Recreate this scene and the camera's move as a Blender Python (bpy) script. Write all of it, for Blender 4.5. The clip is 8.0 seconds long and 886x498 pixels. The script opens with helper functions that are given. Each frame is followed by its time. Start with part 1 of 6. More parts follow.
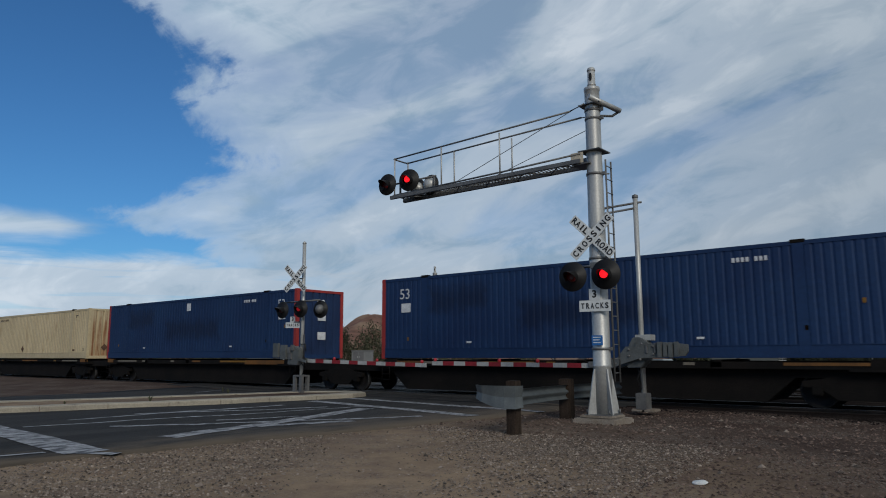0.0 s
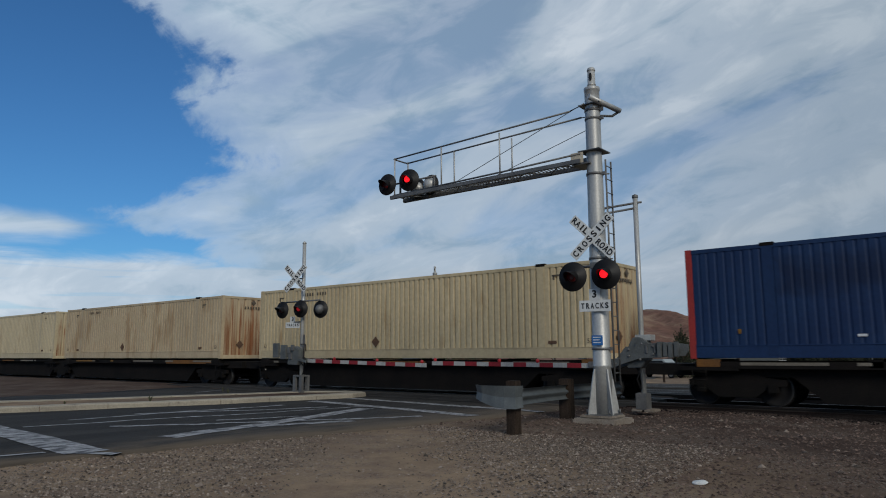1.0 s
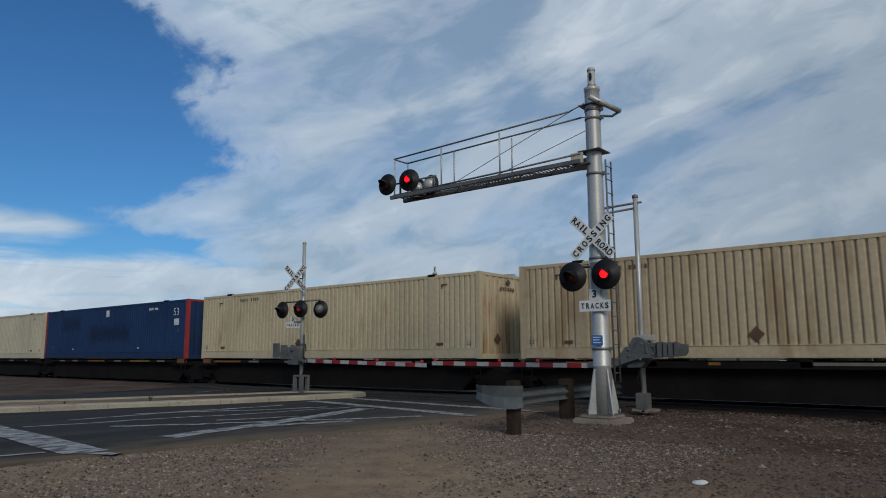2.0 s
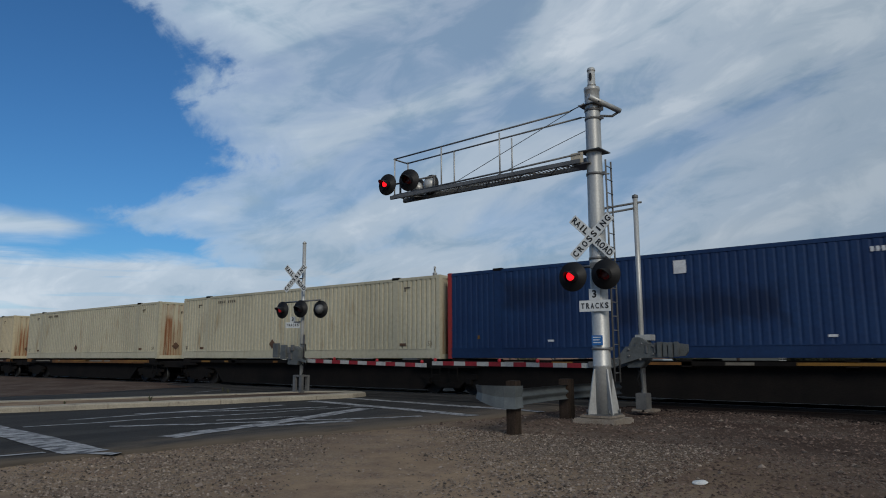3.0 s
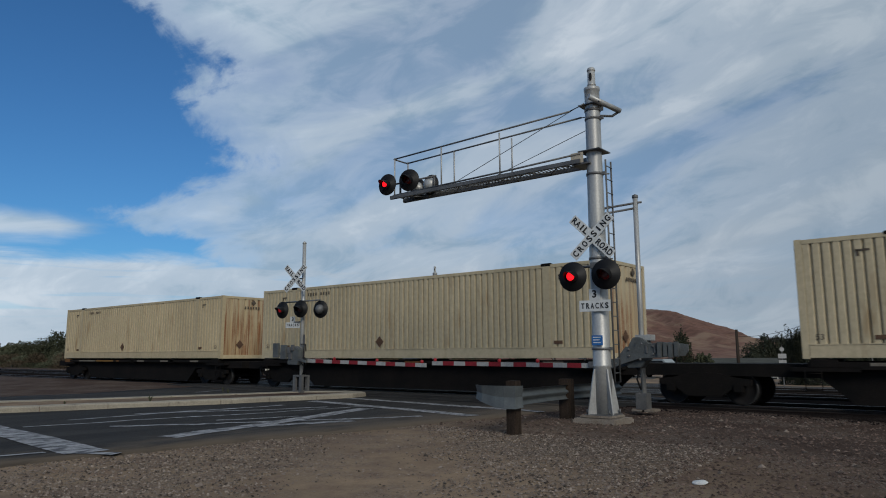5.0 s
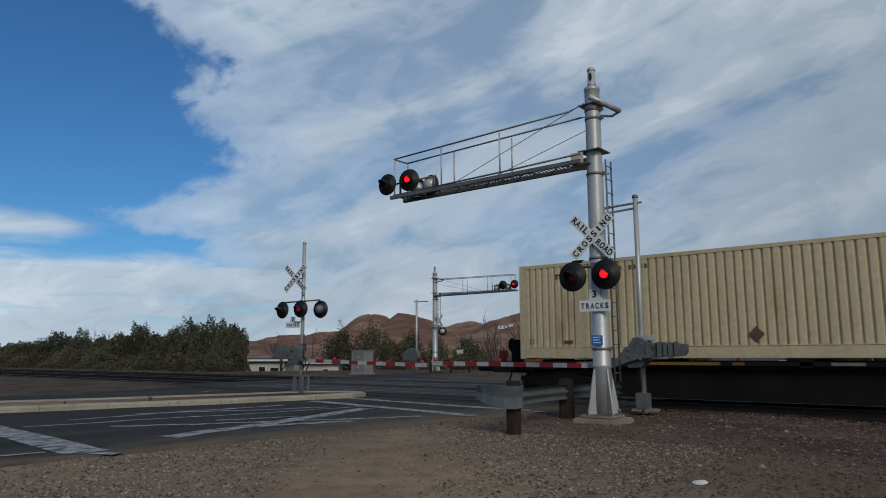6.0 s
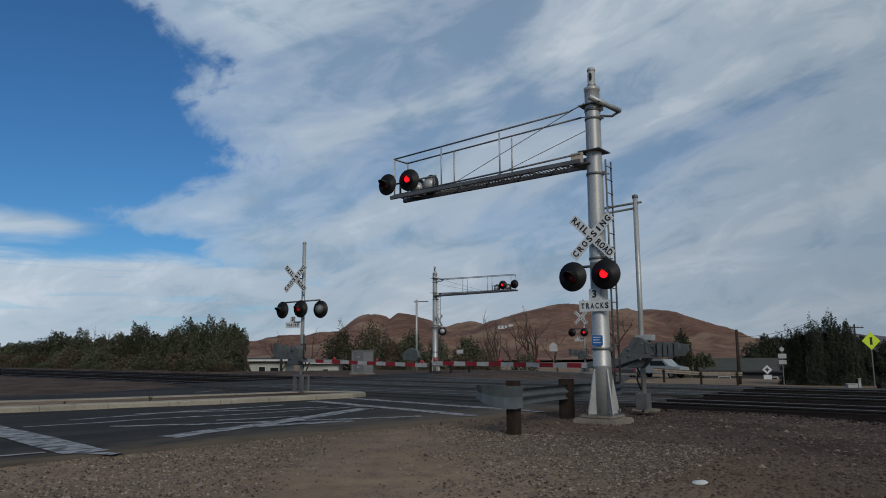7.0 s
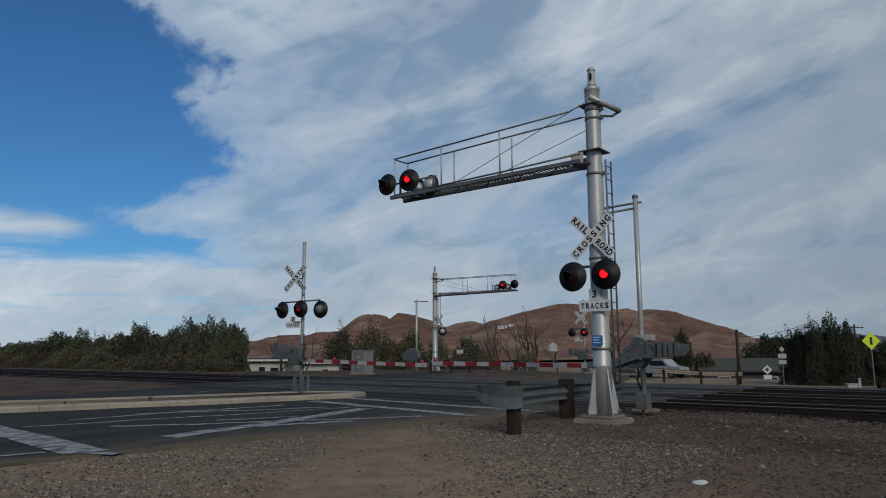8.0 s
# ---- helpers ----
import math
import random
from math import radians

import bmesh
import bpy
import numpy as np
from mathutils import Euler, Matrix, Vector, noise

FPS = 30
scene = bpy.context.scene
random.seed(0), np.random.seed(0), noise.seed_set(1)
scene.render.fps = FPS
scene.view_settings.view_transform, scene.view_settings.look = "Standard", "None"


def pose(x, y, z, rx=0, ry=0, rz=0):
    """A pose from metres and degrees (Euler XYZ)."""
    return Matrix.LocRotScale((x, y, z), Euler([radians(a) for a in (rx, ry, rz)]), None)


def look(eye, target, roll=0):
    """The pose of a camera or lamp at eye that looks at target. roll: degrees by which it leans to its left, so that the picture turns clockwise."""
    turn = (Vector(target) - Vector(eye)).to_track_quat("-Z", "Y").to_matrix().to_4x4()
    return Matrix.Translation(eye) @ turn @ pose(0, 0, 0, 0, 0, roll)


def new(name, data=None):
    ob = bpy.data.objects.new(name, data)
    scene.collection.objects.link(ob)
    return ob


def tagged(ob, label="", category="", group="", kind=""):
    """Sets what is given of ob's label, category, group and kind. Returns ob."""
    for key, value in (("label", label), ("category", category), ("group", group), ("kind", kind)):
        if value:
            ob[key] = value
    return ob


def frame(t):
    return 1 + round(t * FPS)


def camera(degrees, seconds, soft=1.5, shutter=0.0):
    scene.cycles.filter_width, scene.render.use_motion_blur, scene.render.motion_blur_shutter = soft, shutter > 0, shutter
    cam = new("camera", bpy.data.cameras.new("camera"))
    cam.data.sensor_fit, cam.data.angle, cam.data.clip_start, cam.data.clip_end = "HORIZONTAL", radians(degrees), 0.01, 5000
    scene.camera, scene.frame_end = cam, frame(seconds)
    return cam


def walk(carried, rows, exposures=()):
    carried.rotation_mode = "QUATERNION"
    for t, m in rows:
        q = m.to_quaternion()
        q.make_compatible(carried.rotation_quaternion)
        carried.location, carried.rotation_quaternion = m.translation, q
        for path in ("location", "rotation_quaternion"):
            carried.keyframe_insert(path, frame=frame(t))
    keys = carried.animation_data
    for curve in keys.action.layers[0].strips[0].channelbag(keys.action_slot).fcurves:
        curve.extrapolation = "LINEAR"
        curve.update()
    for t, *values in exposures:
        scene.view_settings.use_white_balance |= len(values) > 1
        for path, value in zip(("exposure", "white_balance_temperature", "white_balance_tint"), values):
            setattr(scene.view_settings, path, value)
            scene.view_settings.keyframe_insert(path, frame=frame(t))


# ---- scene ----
cam = camera(64.687, 8.0, soft=1.0, shutter=0.04)
EYE = Vector((0, 0, 1.4))
VIEW = look(EYE, EYE + Vector((-0.62215, 0.76864, 0.14875)), -0.262)
walk(cam, [(0, VIEW), (8, VIEW)], exposures=[(0, 0.0), (4, -0.02), (6.0, -0.03), (6.5, -0.13), (8, -0.13)])

# ---- light ----
SUN_EL, SUN_AZ = 31.0, -54.0      # degrees; azimuth from straight behind the track's near side, towards -x (negative: towards +x)
sun_dir = Vector((-math.sin(radians(SUN_AZ)) * math.cos(radians(SUN_EL)), -math.cos(radians(SUN_AZ)) * math.cos(radians(SUN_EL)), math.sin(radians(SUN_EL))))
sun = new("sun", bpy.data.lights.new("sun", "SUN"))
sun.data.energy, sun.data.angle, sun.data.color = 1.75, radians(20), (1.0, 0.94, 0.83)
sun.matrix_world = look(sun_dir * 50, (0, 0, 0))


def N(tree, kind, operation="", use_clamp=False, data_type="", blend_type="", sky_type="", sun_disc=None, feature=""):
    node = tree.nodes.new(kind)
    if operation:
        node.operation = operation
    if use_clamp:
        node.use_clamp = True
    if data_type:
        node.data_type = data_type
    if blend_type:
        node.blend_type = blend_type
    if sky_type:
        node.sky_type = sky_type
    if sun_disc is not None:
        node.sun_disc = sun_disc
    if feature:
        node.feature = feature
    return node


def link(tree, a, b):
    tree.links.new(a, b)


def math_node(tree, op, a, b=None, c=None, clamp=False):
    n = N(tree, "ShaderNodeMath", operation=op, use_clamp=clamp)
    for i, v in enumerate((a, b, c)):
        if v is None:
            continue
        if isinstance(v, (int, float)):
            n.inputs[i].default_value = v
        else:
            link(tree, v, n.inputs[i])
    return n.outputs[0]


def ramp(tree, fac, stops, smooth=True):
    n = N(tree, "ShaderNodeValToRGB")
    n.color_ramp.interpolation = "EASE" if smooth else "LINEAR"
    while len(n.color_ramp.elements) < len(stops):
        n.color_ramp.elements.new(0.5)
    for e, (p, v) in zip(n.color_ramp.elements, stops):
        e.position = p
        e.color = (*v, 1) if isinstance(v, tuple) else (v, v, v, 1)
    link(tree, fac, n.inputs[0])
    return n.outputs[0]


def mix_rgb(tree, fac, a, b, mode="MIX"):
    n = N(tree, "ShaderNodeMix", data_type="RGBA", blend_type=mode)
    for socket, v in ((n.inputs[0], fac), (n.inputs[6], a), (n.inputs[7], b)):
        if isinstance(v, (int, float)):
            socket.default_value = v
        elif isinstance(v, tuple):
            socket.default_value = (*v, 1)
        else:
            link(tree, v, socket)
    return n.outputs[2]


def noise_node(tree, vec, scale, detail=4, rough=0.55, warp=0.0):
    n = N(tree, "ShaderNodeTexNoise")
    n.inputs["Scale"].default_value, n.inputs["Detail"].default_value = scale, detail
    n.inputs["Roughness"].default_value, n.inputs["Distortion"].default_value = rough, warp
    link(tree, vec, n.inputs["Vector"])
    return n.outputs["Fac"]


def scaled(tree, vec, s):
    n = N(tree, "ShaderNodeMapping")
    n.inputs["Scale"].default_value = s
    link(tree, vec, n.inputs["Vector"])
    return n.outputs[0]


def make_world():
    w = bpy.data.worlds.new("sky")
    scene.world = w
    w.use_nodes = True
    t = w.node_tree
    t.nodes.clear()
    co = N(t, "ShaderNodeTexCoord").outputs["Generated"]
    sky = N(t, "ShaderNodeTexSky", sky_type="NISHITA", sun_disc=False)
    sky.sun_elevation, sky.sun_rotation = radians(SUN_EL), radians(180 + SUN_AZ)
    sky.air_density, sky.dust_density, sky.ozone_density = 1.0, 0.3, 3.0
    blue = mix_rgb(t, 1.0, sky.outputs[0], (0.029, 0.058, 0.082), "MULTIPLY")
    dot = N(t, "ShaderNodeVectorMath", operation="DOT_PRODUCT")
    link(t, co, dot.inputs[0])
    dot.inputs[1].default_value = (0.777, 0.629, 0)
    side = dot.outputs["Value"]
    sep = N(t, "ShaderNodeSeparateXYZ")
    link(t, co, sep.inputs[0])
    up = sep.outputs["Z"]
    # cloud coordinates: across and up, leaning so that the bands rise to one side
    flat = N(t, "ShaderNodeCombineXYZ")
    link(t, side, flat.inputs[0])
    link(t, up, flat.inputs[1])
    deep = N(t, "ShaderNodeVectorMath", operation="DOT_PRODUCT")
    link(t, co, deep.inputs[0])
    deep.inputs[1].default_value = (-0.629, 0.777, 0)
    link(t, deep.outputs["Value"], flat.inputs[2])
    turn = N(t, "ShaderNodeMapping")
    turn.inputs["Rotation"].default_value = (0, 0, radians(-17))
    link(t, flat.outputs[0], turn.inputs["Vector"])
    bands = noise_node(t, scaled(t, turn.outputs[0], (1.0, 3.4, 0.8)), 2.3, 6, 0.52, 0.55)
    puffs = noise_node(t, scaled(t, flat.outputs[0], (1, 1.25, 0.5)), 7.0, 9, 0.62, 0.5)
    fine = noise_node(t, scaled(t, turn.outputs[0], (1.0, 2.2, 0.8)), 9.0, 7, 0.6, 0.6)
    # edge of the deck against the clear sky, by height: (height, how far across)
    shore = [(0.05, -0.36), (0.085, -0.34), (0.112, -0.30), (0.149, -0.325), (0.165, -0.37), (0.185, -0.40), (0.202, -0.345), (0.217, -0.315), (0.249, -0.288),
             (0.270, -0.292), (0.296, -0.325), (0.325, -0.35), (0.351, -0.322), (0.385, -0.308), (0.416, -0.342), (0.46, -0.395)]
    edge = ramp(t, math_node(t, "MULTIPLY", up, 2.0, None, True), [(h * 2, e + 0.5) for h, e in shore], False)
    edge_pos = math_node(t, "SUBTRACT", edge, 0.5)
    warp = math_node(t, "ADD", math_node(t, "MULTIPLY_ADD", puffs, 0.20, -0.10), math_node(t, "MULTIPLY_ADD", fine, 0.17, -0.085))
    away = math_node(t, "ADD", math_node(t, "SUBTRACT", side, edge_pos), warp)
    cover = ramp(t, math_node(t, "MULTIPLY_ADD", away, 6.0, 0.36, True), [(0.20, 0.0), (0.55, 0.74), (1.0, 1.0)])
    thin = ramp(t, bands, [(0.36, 1.0), (0.50, 0.92), (0.66, 0.62)])
    cover = math_node(t, "MULTIPLY", cover, thin)
    # low banks of cloud along the skyline: one broad bank, and a small one floating over it
    rolls = noise_node(t, scaled(t, flat.outputs[0], (1.0, 4.0, 0.5)), 5.0, 8, 0.6, 0.4)
    bank_top = math_node(t, "MULTIPLY_ADD", rolls, 0.070, 0.088)
    bank = ramp(t, math_node(t, "MULTIPLY_ADD", math_node(t, "SUBTRACT", bank_top, up), 30.0, 0.40, True), [(0.1, 0.0), (0.8, 0.97)])
    streaks = noise_node(t, scaled(t, flat.outputs[0], (1.0, 11.0, 0.5)), 5.0, 6, 0.55, 0.4)
    bank = math_node(t, "MULTIPLY", bank, ramp(t, streaks, [(0.52, 1.0), (0.66, 0.62)]))
    lift = math_node(t, "ABSOLUTE", math_node(t, "SUBTRACT", up, math_node(t, "MULTIPLY_ADD", side, 0.10, 0.210)))
    reach = math_node(t, "MULTIPLY_ADD", side, -0.30, -0.125)
    float_in = math_node(t, "SUBTRACT", math_node(t, "MINIMUM", reach, 0.020), lift)
    float_in = math_node(t, "ADD", float_in, math_node(t, "MULTIPLY_ADD", rolls, 0.04, -0.021))
    small_bank = ramp(t, math_node(t, "MULTIPLY_ADD", float_in, 26.0, 0.25, True), [(0.05, 0.0), (0.8, 0.92)])
    cover = math_node(t, "MAXIMUM", cover, math_node(t, "MAXIMUM", bank, small_bank))
    tone = math_node(t, "ADD", math_node(t, "MULTIPLY", bands, 0.5), math_node(t, "MULTIPLY", fine, 0.5))
    cloud = ramp(t, tone, [(0.38, (0.58, 0.64, 0.71)), (0.49, (0.465, 0.54, 0.625)), (0.62, (0.315, 0.415, 0.515))])
    # towards one side the deck is thicker and greyer
    grey = ramp(t, math_node(t, "MULTIPLY_ADD", side, 0.8, 0.5, True), [(0.0, (1.22, 1.23, 1.22)), (0.19, (1.04, 1.08, 1.10)), (0.45, (0.94, 0.965, 0.975)), (0.65, (0.90, 0.92, 0.935)), (0.95, (0.655, 0.70, 0.73))])
    cloud = mix_rgb(t, 1.0, cloud, grey, "MULTIPLY")
    cloud = mix_rgb(t, 1.0, cloud, ramp(t, up, [(0.0, (0.90, 0.90, 0.91)), (0.22, (0.97, 0.98, 0.99)), (0.45, (1.04, 1.04, 1.04))]), "MULTIPLY")
    col = mix_rgb(t, cover, blue, cloud)
    bg = N(t, "ShaderNodeBackground")
    link(t, col, bg.inputs[0])
    bg.inputs[1].default_value = 1.0
    out = N(t, "ShaderNodeOutputWorld")
    link(t, bg.outputs[0], out.inputs[0])


make_world()

# ---- materials ----


def material(name, color, rough=0.7, metal=0.0, second=None, scale=3.0, spread=0.5, fine=40.0, fine_amt=0.25, bump=0.0, bump_scale=60.0,
             rust=None, rust_at=0.62, stretch=(1, 1, 1), by_object=0.0, by_island=0.0, emit=0.0, alpha=1.0, space="Object", trans=0.0):
    """A surface with variation at two scales, optional stains and relief."""
    m = bpy.data.materials.new(name)
    m.use_nodes = True
    t = m.node_tree
    b = t.nodes["Principled BSDF"]
    tc = N(t, "ShaderNodeTexCoord").outputs["Object"] if space == "Object" else N(t, "ShaderNodeNewGeometry").outputs["Position"]
    vec = scaled(t, tc, stretch)
    second = second or tuple(c * 0.72 for c in color)
    big = ramp(t, noise_node(t, vec, scale, 5, 0.6), [(0.5 - spread / 2, 0.0), (0.5 + spread / 2, 1.0)])
    col = mix_rgb(t, big, color, second)
    small = noise_node(t, tc, fine, 3, 0.6)
    n = N(t, "ShaderNodeMapRange")
    link(t, small, n.inputs[0])
    n.inputs[1].default_value, n.inputs[2].default_value = 0.3, 0.7
    n.inputs[3].default_value, n.inputs[4].default_value = 1 - fine_amt, 1 + fine_amt
    mul = N(t, "ShaderNodeVectorMath", operation="SCALE")
    link(t, col, mul.inputs[0])
    link(t, n.outputs[0], mul.inputs["Scale"])
    col = mul.outputs[0]
    if by_object or by_island:
        r = N(t, "ShaderNodeObjectInfo").outputs["Random"] if by_object else N(t, "ShaderNodeNewGeometry").outputs["Random Per Island"]
        amt = by_object or by_island
        mul2 = N(t, "ShaderNodeVectorMath", operation="SCALE")
        link(t, col, mul2.inputs[0])
        link(t, math_node(t, "MULTIPLY_ADD", r, 2 * amt, 1 - amt), mul2.inputs["Scale"])
        col = mul2.outputs[0]
    if rust:
        stain = ramp(t, noise_node(t, vec, scale * 1.7, 6, 0.65), [(rust_at - 0.07, 0.0), (rust_at + 0.1, 1.0)])
        col = mix_rgb(t, stain, col, rust)
    link(t, col, b.inputs["Base Color"])
    b.inputs["Roughness"].default_value, b.inputs["Metallic"].default_value = rough, metal
    if bump:
        bn = N(t, "ShaderNodeBump")
        bn.inputs["Strength"].default_value, bn.inputs["Distance"].default_value = bump, 0.02
        link(t, noise_node(t, tc, bump_scale, 4, 0.6), bn.inputs["Height"])
        link(t, bn.outputs[0], b.inputs["Normal"])
    if emit:
        link(t, col, b.inputs["Emission Color"])
        b.inputs["Emission Strength"].default_value = emit
    b.inputs["Transmission Weight"].default_value = trans
    b.inputs["Specular IOR Level"].default_value = 0.5 if rough < 0.5 or metal else 0.25 if rough < 0.85 else 0.1
    return m


def soil_material():
    """Packed desert dirt with a gravelly shoulder near the road."""
    m = bpy.data.materials.new("desert_soil")
    m.use_nodes = True
    t = m.node_tree
    b = t.nodes["Principled BSDF"]
    pos = N(t, "ShaderNodeNewGeometry").outputs["Position"]
    big = noise_node(t, pos, 0.22, 5, 0.6)
    mid = noise_node(t, pos, 2.2, 5, 0.65)
    grit = noise_node(t, pos, 38.0, 3, 0.7)
    v = N(t, "ShaderNodeTexVoronoi", feature="F1")
    v.inputs["Scale"].default_value = 34.0
    link(t, pos, v.inputs["Vector"])
    base = mix_rgb(t, ramp(t, big, [(0.38, 0.0), (0.62, 1.0)]), (0.270, 0.194, 0.126), (0.180, 0.131, 0.090))
    base = mix_rgb(t, ramp(t, mid, [(0.35, 0.0), (0.7, 0.65)]), base, (0.135, 0.086, 0.064))
    stone = mix_rgb(t, ramp(t, v.outputs["Color"], [(0.1, 0.0), (0.9, 1.0)]), (0.055, 0.043, 0.037), (0.26, 0.225, 0.19))
    # darker cinders and ballast fines towards the tracks
    sep = N(t, "ShaderNodeSeparateXYZ")
    link(t, pos, sep.inputs[0])
    near = math_node(t, "MULTIPLY_ADD", sep.outputs["Y"], 0.125, -0.95)
    right = math_node(t, "MAXIMUM", math_node(t, "MULTIPLY_ADD", sep.outputs["X"], 0.11, 0.72), 0.0)
    left = math_node(t, "MULTIPLY_ADD", sep.outputs["X"], -0.33, -7.2, True)
    cinder = math_node(t, "ADD", math_node(t, "MAXIMUM", math_node(t, "ADD", near, right, None, True), left), math_node(t, "MULTIPLY_ADD", big, 0.8, -0.4), None, True)
    close = math_node(t, "LESS_THAN", sep.outputs["Y"], 46.0)
    cinder = math_node(t, "MULTIPLY", cinder, close)
    base = mix_rgb(t, cinder, base, (0.052, 0.034, 0.027))
    where = ramp(t, noise_node(t, pos, 0.55, 4, 0.6), [(0.42, 0.15), (0.6, 0.8)])
    stones = math_node(t, "MULTIPLY", ramp(t, grit, [(0.46, 0.0), (0.60, 1.0)]), where)
    col = mix_rgb(t, stones, base, stone)
    link(t, col, b.inputs["Base Color"])
    b.inputs["Roughness"].default_value, b.inputs["Specular IOR Level"].default_value = 0.95, 0.05
    bn = N(t, "ShaderNodeBump")
    bn.inputs["Strength"].default_value, bn.inputs["Distance"].default_value = 0.7, 0.03
    link(t, math_node(t, "ADD", math_node(t, "MULTIPLY", grit, 0.6), math_node(t, "MULTIPLY", mid, 1.2)), bn.inputs["Height"])
    link(t, bn.outputs[0], b.inputs["Normal"])
    return m


def rusty_end(name, paint):
    """Container end paint with rust running down in streaks."""
    m = bpy.data.materials.new(name)
    m.use_nodes = True
    t = m.node_tree
    b = t.nodes["Principled BSDF"]
    oc = N(t, "ShaderNodeTexCoord").outputs["Object"]
    off = N(t, "ShaderNodeVectorMath", operation="SCALE")
    off.inputs[0].default_value = (17, 31, 5)
    link(t, N(t, "ShaderNodeObjectInfo").outputs["Random"], off.inputs["Scale"])
    add = N(t, "ShaderNodeVectorMath", operation="ADD")
    link(t, oc, add.inputs[0])
    link(t, off.outputs[0], add.inputs[1])
    streak = noise_node(t, scaled(t, add.outputs[0], (1, 3.4, 0.12)), 2.2, 6, 0.6, 0.25)
    patch = noise_node(t, scaled(t, add.outputs[0], (1, 1.0, 0.5)), 1.0, 5, 0.65)
    sep = N(t, "ShaderNodeSeparateXYZ")
    link(t, oc, sep.inputs[0])
    # rust gathers where water runs down the sheet and lies on the sill
    foot = ramp(t, math_node(t, "MULTIPLY", sep.outputs["Z"], 0.36, None, True), [(0.0, 1.0), (0.45, 0.55), (0.85, 0.12)])
    amt = math_node(t, "MULTIPLY", ramp(t, streak, [(0.44, 0.0), (0.62, 1.0)]), ramp(t, math_node(t, "ADD", patch, math_node(t, "MULTIPLY", foot, 0.22)), [(0.38, 0.1), (0.66, 1.0)]))
    wash = math_node(t, "MULTIPLY", foot, ramp(t, patch, [(0.36, 0.15), (0.62, 0.7)]))
    col = mix_rgb(t, wash, paint, tuple(a * b for a, b in zip(paint, (0.72, 0.50, 0.32))))
    col = mix_rgb(t, amt, col, (0.20, 0.075, 0.026))
    dark = math_node(t, "MULTIPLY", ramp(t, noise_node(t, scaled(t, add.outputs[0], (1, 4.5, 0.16)), 2.6, 5, 0.7), [(0.58, 0.0), (0.68, 0.85)]), foot)
    col = mix_rgb(t, dark, col, (0.065, 0.032, 0.02))
    link(t, col, b.inputs["Base Color"])
    b.inputs["Roughness"].default_value = 0.75
    return m


M = {}
M["soil"] = soil_material()
M["asphalt"] = material("worn_asphalt", (0.040, 0.038, 0.036), 0.9, second=(0.020, 0.0195, 0.019), scale=0.9, spread=0.35, fine=55, fine_amt=0.35, bump=0.35, bump_scale=90, space="World", stretch=(1.6, 0.13, 1))
def dust_over(m, x_from, x_to, dust):
    """Blown dirt over a surface along its edge, thicker towards x_to."""
    t = m.node_tree
    b = t.nodes["Principled BSDF"]
    col = b.inputs["Base Color"].links[0].from_socket
    pos = N(t, "ShaderNodeNewGeometry").outputs["Position"]
    sep = N(t, "ShaderNodeSeparateXYZ")
    link(t, pos, sep.inputs[0])
    f = math_node(t, "DIVIDE", math_node(t, "SUBTRACT", sep.outputs["X"], x_from), x_to - x_from)
    f = math_node(t, "ADD", f, math_node(t, "MULTIPLY_ADD", noise_node(t, scaled(t, pos, (1, 0.45, 1)), 1.6, 6, 0.65), 1.6, -0.8))
    near = math_node(t, "LESS_THAN", sep.outputs["Y"], 17.4)
    amt = math_node(t, "MULTIPLY", ramp(t, math_node(t, "MULTIPLY", f, 1.0, None, True), [(0.1, 0.0), (1.0, 0.85)]), near)
    link(t, mix_rgb(t, amt, col, dust), b.inputs["Base Color"])


dust_over(M["asphalt"], -12.4, -9.4, (0.105, 0.085, 0.066))
M["far_asphalt"] = material("pale_asphalt", (0.070, 0.068, 0.064), 0.9, second=(0.050, 0.049, 0.047), scale=0.25, fine=40, fine_amt=0.2, space="World", stretch=(0.3, 1, 1))
M["crossing_panel"] = material("crossing_panel_rubber", (0.036, 0.035, 0.034), 0.85, second=(0.055, 0.053, 0.050), scale=0.9, space="World", stretch=(0.3, 2, 1))
M["road_paint"] = material("worn_road_paint", (0.34, 0.34, 0.345), 0.8, second=(0.20, 0.20, 0.205), scale=2.2, fine=26, fine_amt=0.3, rust=(0.05, 0.05, 0.054), rust_at=0.50, space="World", stretch=(2.2, 0.7, 1))
M["concrete"] = material("kerb_concrete", (0.34, 0.305, 0.24), 0.9, second=(0.23, 0.205, 0.165), scale=0.8, fine=30, fine_amt=0.2, bump=0.2, rust=(0.12, 0.10, 0.08), rust_at=0.66, space="World")
M["footing"] = material("footing_concrete", (0.25, 0.22, 0.19), 0.95, second=(0.17, 0.14, 0.11), scale=3, bump=0.4, space="World")
M["ballast"] = material("ballast_rock", (0.021, 0.017, 0.015), 0.95, second=(0.011, 0.009, 0.009), scale=1.2, fine=24, fine_amt=0.6, bump=0.8, bump_scale=22, space="World")
M["ballast"].node_tree.nodes["Principled BSDF"].inputs["Specular IOR Level"].default_value = 0.0
M["stone"] = material("gravel_stone", (0.19, 0.155, 0.125), 0.9, second=(0.10, 0.08, 0.068), scale=6, by_island=0.75, fine=60)
M["stone_dark"] = material("dark_gravel_stone", (0.115, 0.082, 0.066), 0.9, second=(0.070, 0.050, 0.041), scale=6, by_island=0.6, fine=60)
M["rail"] = material("rail_steel", (0.022, 0.018, 0.016), 0.8, 0.0, scale=4)
M["rail_head"] = material("polished_rail_head", (0.26, 0.26, 0.265), 0.5, 1.0, scale=4, fine_amt=0.1)
